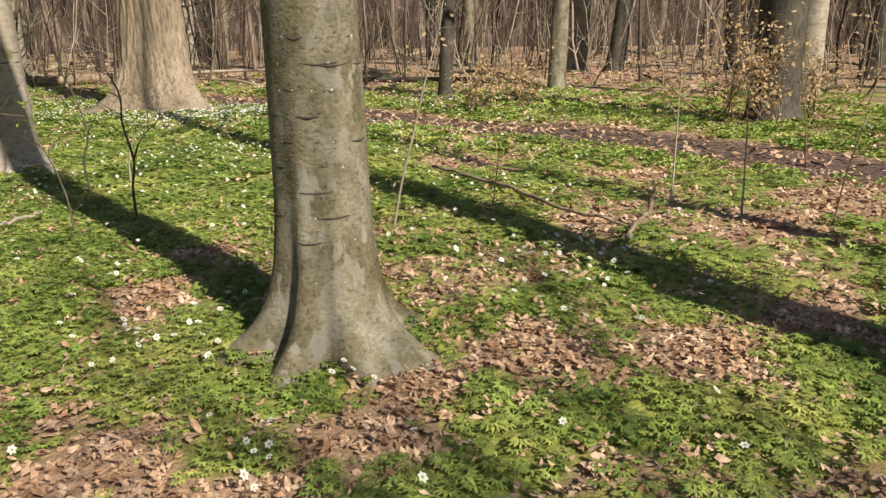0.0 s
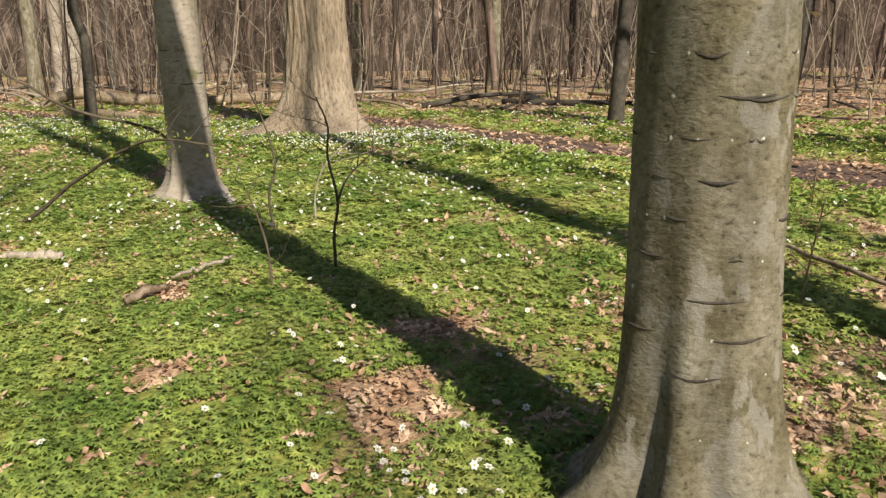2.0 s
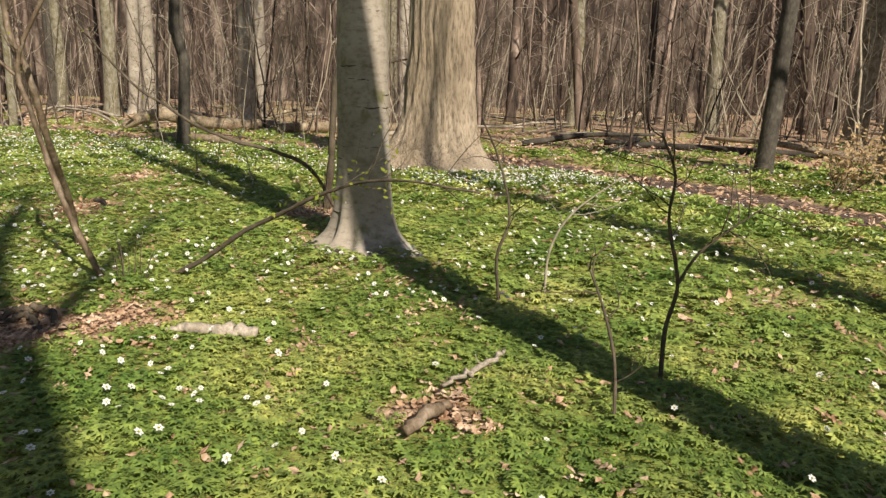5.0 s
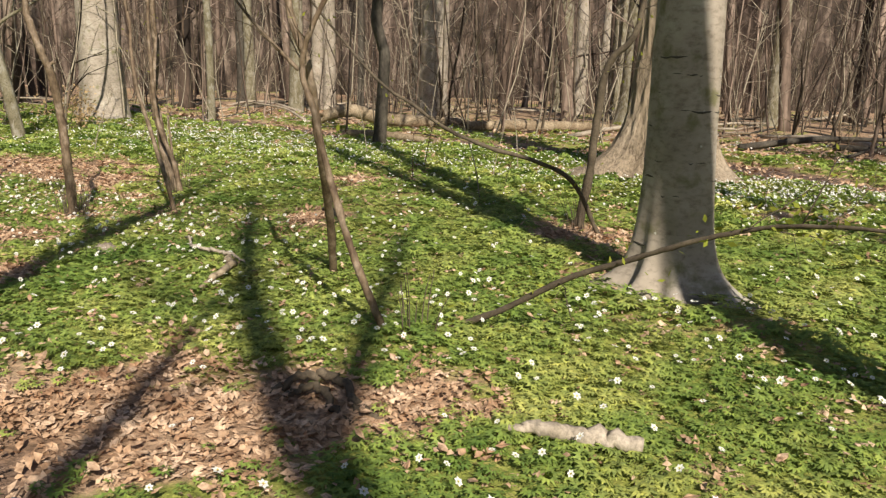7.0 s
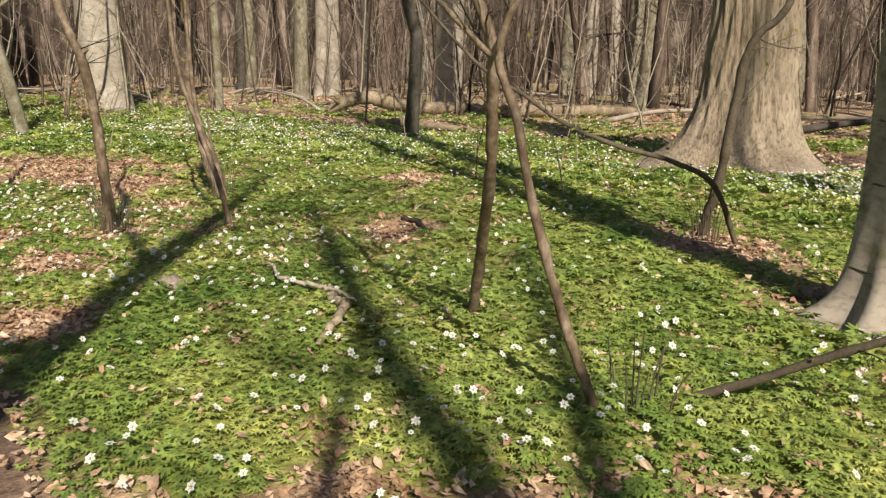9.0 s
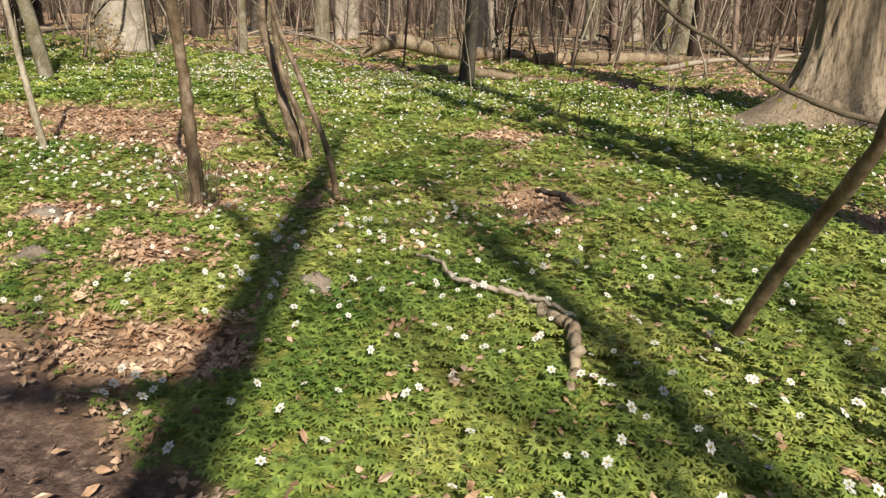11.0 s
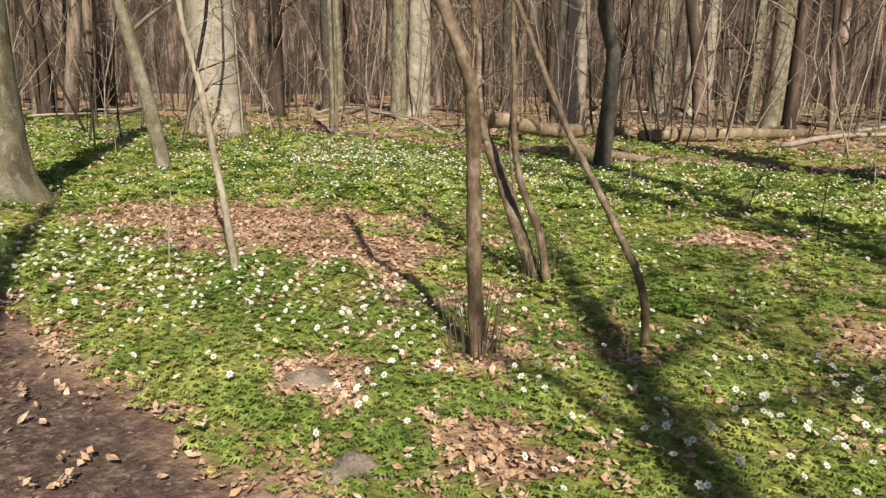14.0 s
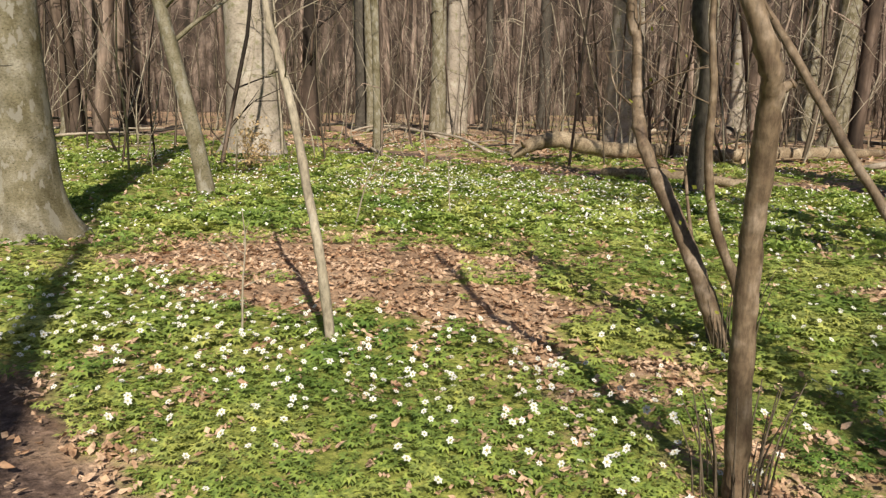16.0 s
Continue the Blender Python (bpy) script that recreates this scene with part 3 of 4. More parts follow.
sapling("sapling", "brown sapling with bent stem and cut side branch", [
    ([(-11.98, 8.02, 0), (-12.0, 8.0, 0.53), (-12.0, 7.97, 1.01), (-11.97, 7.88, 1.43), (-11.97, 7.8, 1.62), (-12.08, 7.78, 1.9), (-12.2, 7.82, 2.15), (-12.4, 8.0, 3.4)], 0.046, 0.03),
    ([(-11.97, 7.84, 1.5), (-11.93, 7.86, 1.53), (-11.9, 7.87, 1.55)], 0.022, 0.016)], BROWN_BARK, 31, twigs=3, from_z=2.1)
sapling("sapling", "slim brown sapling curving up from anemones", [
    ([(-11.17, 8.66, 0), (-11.19, 8.58, 0.36), (-11.33, 8.6, 0.63), (-11.56, 8.68, 0.96), (-11.81, 8.76, 1.32), (-12.07, 8.92, 1.71), (-12.3, 9.1, 2.03), (-12.5, 9.2, 2.35), (-12.9, 9.4, 3.4)], 0.026, 0.015)],
    BROWN_BARK, 32, twigs=4, from_z=1.6)
sapling("hazel_clump", "clump of brown hazel stems with bent trunk", [
    ([(-12.4, 9.78, 0), (-12.62, 9.78, 0.47), (-12.83, 9.89, 0.83), (-13.07, 10.01, 1.2), (-13.18, 10.15, 1.49), (-13.23, 10.24, 1.87), (-13.3, 10.26, 2.2), (-13.3, 10.3, 3.6)], 0.062, 0.03),
    ([(-12.26, 9.7, 0), (-12.36, 9.68, 0.42), (-12.5, 9.62, 0.79), (-12.56, 9.6, 1.16), (-12.56, 9.58, 1.6), (-12.6, 9.6, 2.0), (-12.55, 9.6, 3.0)], 0.035, 0.015),
    ([(-12.5, 9.85, 0), (-12.7, 9.95, 0.6), (-12.8, 10.0, 1.1)], 0.02, 0.008)], BROWN_BARK, 33, twigs=5, from_z=1.0, buds=BUD, bud_count=40)
sapling("sapling", "pale slender sapling leaning beside a leafy patch", [
    ([(-14.44, 8.46, 0), (-14.42, 8.36, 0.54), (-14.52, 8.36, 0.99), (-14.65, 8.39, 1.43), (-14.78, 8.4, 1.79), (-14.86, 8.4, 2.1), (-15.2, 8.5, 3.6)], 0.032, 0.018)],
    PALE_BARK, 34, twigs=4, from_z=1.2, twig_len=0.4)
sapling("sapling", "mossy brown sapling with two stems joined above", [
    ([(-8.1, 7.47, 0), (-7.92, 7.2, 0.52), (-7.72, 6.85, 1.0), (-7.66, 6.72, 1.3), (-7.62, 6.6, 1.56), (-7.7, 6.55, 1.85), (-7.8, 6.6, 2.6)], 0.03, 0.022),
    ([(-7.07, 6.64, 0), (-7.18, 6.56, 0.33), (-7.26, 6.5, 0.61), (-7.36, 6.46, 0.97), (-7.42, 6.42, 1.28), (-7.5, 6.42, 1.5), (-7.4, 6.4, 1.75), (-7.1, 6.5, 2.3)], 0.025, 0.014),
    ([(-7.55, 6.45, 1.5), (-7.75, 6.35, 1.72), (-7.95, 6.3, 1.95)], 0.013, 0.006)], BROWN_BARK, 35, twigs=4, from_z=1.5, twig_len=0.45, buds=BUD, bud_count=14)
sapling("bent_sapling", "low bent branch with fresh green buds", [
    ([(-6.85, 6.97, 0), (-6.5, 7.0, 0.17), (-6.1, 6.95, 0.43), (-5.75, 6.87, 0.6), (-5.44, 6.78, 0.75), (-5.15, 6.72, 0.86), (-4.89, 6.6, 0.92), (-4.6, 6.5, 0.94), (-4.2, 6.5, 0.9)], 0.021, 0.006)],
    TWIG_DARK, 36, twigs=7, from_z=0.35, twig_len=0.42, buds=BUD, bud_count=120)
sapling("hazel_clump", "dark hazel stems with a long arching branch", [
    ([(-7.4, 10.87, 0), (-7.25, 10.72, 0.6), (-7.2, 10.66, 1.1), (-7.1, 10.6, 1.7), (-6.88, 10.6, 1.95), (-6.8, 10.6, 2.3), (-6.7, 10.6, 3.2)], 0.05, 0.02),
    ([(-7.01, 10.48, 0), (-7.2, 10.1, 0.55), (-7.5, 9.85, 0.76), (-7.9, 9.62, 0.88), (-8.3, 9.45, 1.05), (-8.6, 9.36, 1.25), (-8.97, 9.3, 1.47), (-9.52, 9.24, 2.0), (-10.0, 9.2, 2.5)], 0.026, 0.01)],
    TWIG_DARK, 37, twigs=6, from_z=0.8, buds=BUD, bud_count=70)
sapling("sapling", "thin dark sapling forked like the letter y", [
    ([(-3.1, 6.22, 0), (-3.1, 6.22, 0.29), (-3.06, 6.22, 0.54), (-3.13, 6.24, 0.86), (-3.12, 6.24, 1.09), (-3.2, 6.24, 1.3)], 0.013, 0.006),
    ([(-3.06, 6.22, 0.54), (-2.95, 6.2, 0.74), (-2.68, 6.2, 0.98)], 0.009, 0.004)], TWIG_DARK, 38, twigs=7, from_z=0.75, twig_len=0.35)
sapling("sapling", "thin dark crooked sapling near a beech", [
    ([(-4.3, 7.55, 0), (-4.33, 7.55, 0.3), (-4.25, 7.56, 0.6), (-4.35, 7.58, 1.0), (-4.5, 7.6, 1.3)], 0.013, 0.006)], TWIG_DARK, 39, twigs=6, from_z=0.5, twig_len=0.5)
sapling("sapling", "thin pale sapling leaning over anemones", [
    ([(-4.02, 7.9, 0), (-4.0, 7.9, 0.3), (-3.85, 7.9, 0.6), (-3.5, 7.95, 0.9)], 0.012, 0.005)], PALE_BARK, 50, twigs=4, from_z=0.4, twig_len=0.4)
sapling("sapling", "thin brown shoot among leaf litter", [
    ([(-3.28, 5.54, 0), (-3.3, 5.55, 0.31), (-3.37, 5.56, 0.56), (-3.45, 5.56, 0.75)], 0.01, 0.004)], TWIG_DARK, 51, twigs=5, from_z=0.2, twig_len=0.25)
sapling("sapling", "thin pale sapling with dry whitish leaves", [
    ([(-0.68, 5.68, 0), (-0.6, 5.68, 0.44), (-0.5, 5.7, 0.83), (-0.4, 5.7, 1.23), (-0.3, 5.7, 1.58), (-0.2, 5.7, 2.1)], 0.011, 0.004)],
    PALE_BARK, 52, twigs=9, from_z=0.4, twig_len=0.35, buds=HUNG, bud_count=80)
for k, (x, y) in enumerate([(-15.0, 8.25), (-10.6, 12.6), (-9.1, 11.9), (-11.6, 14.6), (-13.4, 15.4), (-7.9, 14.8), (-10.2, 15.6), (-3.0, 14.6), (-9.9, 13.9), (-18.4, 14.0), (-16.6, 13.2),
                            (0.1, 5.9), (2.3, 6.6), (3.0, 6.4), (1.9, 7.6), (0.9, 9.6), (-17.2, 12.0), (-21.8, 15.5), (-23.0, 13.4), (3.8, 9.2), (2.9, 4.9)]):
    rng = np.random.default_rng(60 + k)
    h = rng.uniform(0.45, 1.5)
    lx, ly = rng.normal(size=2) * 0.14
    sapling("thin_shoot", "thin bare shoot standing in the flowers", [
        ([(x, y, 0), (x + lx * 0.4 * h, y + ly * 0.4 * h, 0.4 * h), (x + lx * h * 0.9, y + ly * h, 0.75 * h), (x + lx * h * 1.3, y + ly * h, h)], 0.006 + 0.003 * h, 0.003)],
        (PALE_BARK, BROWN_BARK)[k % 2], 60 + k, twigs=4, from_z=0.35 * h, twig_len=0.3, sides=6)["group"] = "thin bare shoots"


def shoots(label, x, y, count, seed):
    rng = np.random.default_rng(seed)
    s = Soup()
    for _ in range(count):
        a, r, h = rng.uniform(0, 6.28), rng.uniform(0.05, 0.16), rng.uniform(0.2, 0.55)
        px, py = x + r * math.cos(a), y + r * math.sin(a)
        z = float(height(px, py)) - 0.02
        out = np.array((math.cos(a), math.sin(a), 0)) * h * rng.uniform(0.05, 0.35)
        tube(s, bent([(px, py, z), (px + out[0] * 0.3, py + out[1] * 0.3, z + h * 0.55), (px + out[0], py + out[1], z + h)], 3), np.linspace(0.005, 0.002, 7), 4)
    tagged(s.make("root_shoots", TWIG_DARK), label, "shoots", kind="stuff")


shoots("thin brown shoots round a sapling's foot", -11.98, 8.02, 26, 80)
shoots("thin brown shoots round a hazel clump", -12.4, 9.76, 26, 81)
shoots("thin shoots beside a mossy sapling", -6.95, 6.75, 9, 82)
shoots("thin shoots round dark hazel stems", -7.3, 10.7, 16, 83)


def beech_bush(x, y, size, seed):
    rng = np.random.default_rng(seed)
    thing = new("beech_bush")
    thing.location = (x, y, float(height(x, y)))
    s, b = Soup(), Soup()
    for _ in range(7):
        limbs(s, (rng.normal() * 0.1, rng.normal() * 0.1, -0.03), (rng.normal() * 0.7, rng.normal() * 0.7, 1), size * rng.uniform(0.8, 1.3), 0.014, 1, rng, 4)
    ends = np.concatenate(s.v)
    ends = ends[ends[:, 2] > 0.25]
    for _ in range(int(500 * size)):
        p = ends[rng.integers(len(ends))] + rng.normal(size=3) * 0.06
        a, w = unit(rng.normal(size=3) * (1, 1, 0.6) - (0, 0, 0.3)), rng.uniform(0.03, 0.05)
        c = unit(np.cross(a, rng.normal(size=3)))
        n = np.cross(a, c)
        b.add([p, p + a * w + c * w * 0.6, p + a * 2.2 * w + n * w * 0.4, p + a * w - c * w * 0.6], [[0, 1, 2], [0, 2, 3]])
    tagged(s.make("stems", BROWN_BARK), kind="stuff").parent = thing
    tagged(b.make("dry_leaves", HUNG), kind="stuff").parent = thing
    tagged(thing, "young beech holding pale orange dry leaves", "bush", "beech bushes")


for k, (x, y, z) in enumerate([(4.0, 13.7, 1.5), (4.6, 13.0, 1.2), (6.4, 11.6, 1.2), (-0.6, 15.9, 0.8), (0.6, 16.8, 0.9), (7.5, 13.0, 1.0), (5.8, 10.0, 0.7), (5.9, 14.6, 1.3), (-23.6, 16.2, 0.9)]):
    beech_bush(x, y, z, 90 + k)


# ---- fallen wood ----
def log(name, label, pts, radii, mat, seed, n=12, stubs=0, category="log", rough=0.06):
    rng = np.random.default_rng(seed)
    thing = new(name)
    s = Soup()
    line = bent(pts, 8, rng, 0.008)
    rad = np.interp(np.linspace(0, 1, len(line)), np.linspace(0, 1, len(radii)), radii)
    tube(s, line, rad, n, 0, rough, rng)
    s.make("wood", mat).parent = thing
    if stubs:
        q = Soup()
        for _ in range(stubs):
            i = rng.integers(2, len(line) - 2)
            limbs(q, line[i], rng.normal(size=3) * (1, 1, 0.5) + (0, 0, 0.5), rng.uniform(2, 5) * rad[i], rad[i] * 0.35, 0, rng, 6)
        tagged(q.make("stub", mat), kind="stuff").parent = thing
    return tagged(thing, label, category)


log("fallen_log", "long pale fallen log, its arched end off the ground",
    [(-20.7, 22.6, 0.14), (-20.2, 22.9, 0.42), (-19.6, 23.3, 0.55), (-19.0, 24.0, 0.34), (-18.4, 25.0, 0.24), (-17.8, 26.2, 0.22), (-17.3, 27.2, 0.16)],
    [0.13, 0.19, 0.21, 0.2, 0.2, 0.18, 0.12], DEADWOOD, 100, 14, 5)
log("fallen_log", "weathered fallen log lying beyond the trail", [(-16.2, 25.0, 0.2), (-15.0, 26.6, 0.22), (-13.6, 28.6, 0.2), (-12.6, 30.4, 0.17)], [0.15, 0.19, 0.17, 0.1], DEADWOOD, 101, 12, 4)
log("fallen_branch", "thin fallen branch beside the trail", [(-17.0, 19.6, 0.1), (-15.8, 19.4, 0.16), (-14.4, 19.2, 0.1), (-13.2, 19.1, 0.07)], [0.1, 0.12, 0.09, 0.05], DEADWOOD, 102, 8)
log("fallen_log", "dark mossy log across the open wood", [(-5.5, 27.0, 0.1), (-2.0, 25.6, 0.12), (2.0, 25.0, 0.09)], [0.1, 0.11, 0.07], DARK_BARK, 103, 10, 3)
log("wood_piece", "broken pale piece of bare wood", [(-5.93, 5.86, 0.04), (-5.8, 5.91, 0.045), (-5.6, 5.97, 0.045), (-5.4, 6.01, 0.04)], [0.015, 0.034, 0.042, 0.034], GREYWOOD, 104, 9, 0, "wood", 0.03)
log("old_root", "curved dark root arching out of leaf litter", [(-7.08, 5.66, -0.02), (-7.0, 5.76, 0.05), (-6.88, 5.84, 0.07), (-6.75, 5.82, 0.05), (-6.6, 5.74, 0.0), (-6.45, 5.72, -0.02)],
    [0.014, 0.02, 0.024, 0.022, 0.018, 0.01], TWIG_DARK, 105, 8, 0, "root", 0.05)
log("old_root", "curved dark root arching out of leaf litter", [(-7.0, 5.62, -0.02), (-6.92, 5.7, 0.04), (-6.8, 5.72, 0.05), (-6.66, 5.64, 0.0), (-6.5, 5.6, -0.02)],
    [0.012, 0.018, 0.02, 0.016, 0.01], TWIG_DARK, 114, 8, 0, "root", 0.05)
log("bleached_twig", "bleached curved twig lying on anemones", [(-9.9, 7.66, 0.07), (-9.62, 7.48, 0.12), (-9.42, 7.32, 0.11), (-9.2, 7.28, 0.11), (-8.98, 7.27, 0.12), (-8.74, 7.22, 0.08)],
    [0.006, 0.011, 0.013, 0.015, 0.014, 0.007], GREYWOOD, 106, 7, 3, "twig")
log("broken_branch", "broken branch with peeling pale bark", [(-9.0, 7.28, 0.07), (-8.83, 7.14, 0.1), (-8.7, 7.03, 0.11), (-8.6, 6.8, 0.1), (-8.54, 6.58, 0.05)], [0.022, 0.03, 0.028, 0.025, 0.018], DEADWOOD, 107, 8, 1, "branch")
log("broken_branch", "short pale broken branch on the ground", [(-4.12, 5.62, 0.05), (-4.0, 5.85, 0.08), (-3.93, 6.13, 0.09)], [0.011, 0.016, 0.013], GREYWOOD, 108, 8, 2, "branch")
log("wood_piece", "rotten brown chunk of wood in leaves", [(-4.12, 5.1, 0.04), (-4.07, 5.25, 0.07), (-4.02, 5.42, 0.04)], [0.025, 0.035, 0.02], BROWN_BARK, 109, 8, 0, "wood")
log("fallen_branch", "long pale branch lying through the growth", [(-0.65, 8.5, 0.1), (0.1, 7.4, 0.12), (0.7, 6.4, 0.1), (1.5, 5.6, 0.05)], [0.018, 0.02, 0.017, 0.01], DEADWOOD, 110, 7, 3, "branch")
log("stump", "small upright snag of pale broken wood", [(1.12, 5.45, 0.05), (1.22, 5.7, 0.12), (1.38, 6.0, 0.18), (1.42, 6.05, 0.42)], [0.014, 0.02, 0.024, 0.014], DEADWOOD, 111, 8, 1, "stump")
log("broken_branch", "dark crooked branch lying in litter", [(-9.9, 9.6, 0.07), (-9.65, 9.45, 0.09), (-9.45, 9.3, 0.06)], [0.02, 0.028, 0.015], DARK_BARK, 112, 7, 2, "branch")


def mound(x, y, r, seed):
    rng = np.random.default_rng(seed)
    s = Soup()
    n, m = 8, 18
    v = []
    for i in range(n):
        for j in range(m):
            a, q = j * 6.2832 / m, i / (n - 1)
            rr = r * q * (1 + 0.18 * math.sin(3 * a + seed) + 0.1 * math.sin(5 * a))
            px, py = x + rr * math.cos(a), y + rr * math.sin(a)
            v.append((px, py, float(height(px, py)) + 0.075 * (math.cos(q * math.pi) + 0.75) * 0.5 + rng.normal() * 0.008))
    s.add(v, rings_faces(n, m))
    tagged(s.make("earth_mound", MOUND), "small mound of dry grey earth among leaves", "mound", "earth mounds")


for k, (x, y, r) in enumerate([(-11.72, 6.55, 0.17), (-10.1, 7.02, 0.16), (-12.5, 7.15, 0.2)]):
    mound(x, y, r, 120 + k)


# ---- low growth ----
def scatter(n, x0, x1, y0, y1, rng):
    return rng.uniform(x0, x1, n), rng.uniform(y0, y1, n)


def spread(soup, tpl, faces, x, y, z, size, rng, tilt=0.25, slot=0, lean=(0.0, 0.0)):
    """Lays turned, tilted and scaled copies of a small shape into one mesh."""
    n = len(x)
    if not n:
        return
    a = rng.uniform(0, 6.2832, n)
    tx, ty = np.clip(rng.normal(size=n), -2, 2) * tilt + lean[0], np.clip(rng.normal(size=n), -2, 2) * tilt + lean[1]
    ca, sa = np.cos(a)[:, None], np.sin(a)[:, None]
    t = np.asarray(tpl, float)
    vx = (t[None, :, 0] * ca - t[None, :, 1] * sa) * size[:, None]
    vy = (t[None, :, 0] * sa + t[None, :, 1] * ca) * size[:, None]
    vz = t[None, :, 2] * size[:, None]
    wx, wy = vx + tx[:, None] * vz, vy + ty[:, None] * vz
    wz = vz - tx[:, None] * vx - ty[:, None] * vy
    v = np.stack([wx + x[:, None], wy + y[:, None], wz + z[:, None]], -1)
    f = np.asarray(faces)[None] + (np.arange(n) * len(t))[:, None, None]
    soup.add(v.reshape(-1, 3), f.reshape(-1, f.shape[-1]), slot)


def leaf_plant(lobes=5, fan=27):
    """Three stalked leaves, each cut into narrow lobes."""
    v, f = [], []
    for k in range(3):
        for q in range(lobes):
            off = q - (lobes - 1) / 2
            a = radians(120 * k + off * fan)
            c, s = math.cos(a), math.sin(a)
            l = 0.07 - 0.007 * abs(off)
            i = len(v)
            for r, w, z in ((0.36 * l, 0.0102, 0.05), (l, 0.003 * off, 0.04 + 0.006 * (q % 2)), (0.4 * l, -0.0102, 0.054)):
                v.append((r * c - w * s, r * s + w * c, z))
            f.append((i, i + 1, i + 2))
    return v, f


def simple_plant():
    v, f = [], []
    for k in range(5):
        a = radians(72 * k)
        c, s = math.cos(a), math.sin(a)
        i = len(v)
        for r, w, z in ((0.005, 0, 0.03), (0.035, 0.02, 0.05), (0.062, 0, 0.035), (0.035, -0.02, 0.05)):
            v.append((r * c - w * s, r * s + w * c, z))
        f += [(i, i + 1, i + 2), (i, i + 2, i + 3)]
    return v, f


def flower_shape():
    v, f = [], []
    for k in range(6):
        a = radians(60 * k)
        c, s = math.cos(a), math.sin(a)
        i = len(v)
        for r, w, z in ((0.002, 0, 0), (0.011, 0.0062, 0.003), (0.019, 0, 0.002), (0.011, -0.0062, 0.003)):
            v.append((r * c - w * s, r * s + w * c, z))
        f += [(i, i + 1, i + 2), (i, i + 2, i + 3)]
    return v, f


def far_flower_shape():
    v, f = [], []
    for k in range(3):
        a, b = radians(120 * k), radians(120 * k + 60)
        i = len(v)
        v += [(-0.004 * math.cos(b), -0.004 * math.sin(b), 0.0), (0.019 * math.cos(a), 0.019 * math.sin(a), 0.003), (0.019 * math.cos(b + 1.05), 0.019 * math.sin(b + 1.05), 0.003)]
        f += [(i, i + 1, i + 2)]
    return v, f


def dry_shape():
    v = [(-0.04, 0.003, 0.005), (-0.014, 0.021, 0.013), (0.02, 0.015, 0.004), (0.046, -0.006, 0.012), (0.01, -0.021, 0.012), (-0.018, -0.014, 0.002)]
    return v, [(0, 3, 1), (1, 3, 2), (0, 5, 3), (3, 5, 4)]


def lobed_shape():
    """A fallen oak leaf: three pairs of lobes on a bent midrib."""
    v = [(-0.055, 0, 0.004), (-0.02, 0, 0.012), (0.015, 0, 0.008), (0.055, 0.004, 0.018),
         (-0.028, 0.022, 0.002), (0.004, 0.03, 0.016), (0.036, 0.02, 0.004), (-0.026, -0.02, 0.014), (0.006, -0.03, 0.001), (0.038, -0.019, 0.014)]
    return v, [(0, 1, 4), (1, 2, 5), (2, 3, 6), (0, 7, 1), (1, 8, 2), (2, 9, 3)]


TRUNKS = [(-0.68, 3.63, 0.36), (-5.88, 8.75, 0.42), (-7.8, 16.8, 1.05), (-19.35, 9.35, 0.45), (-26.6, 19.2, 0.9), (-11.72, 6.55, 0.11), (-10.1, 7.02, 0.1), (-12.5, 7.15, 0.12)]


def free_of_trunks(x, y):
    ok = np.ones(len(x), bool)
    for tx, ty, r in TRUNKS:
        ok &= np.hypot(x - tx, y - ty) > r
    return ok


def near_edge(x):
    """Where the thick growth begins beside the walked line."""
    return np.interp(-x, [-8, -0.3, 1.2, 3.5, 6, 8, 11.5, 30], [1.0, 1.7, 1.9, 3.1, 4.1, 4.5, 5.2, 5.5])


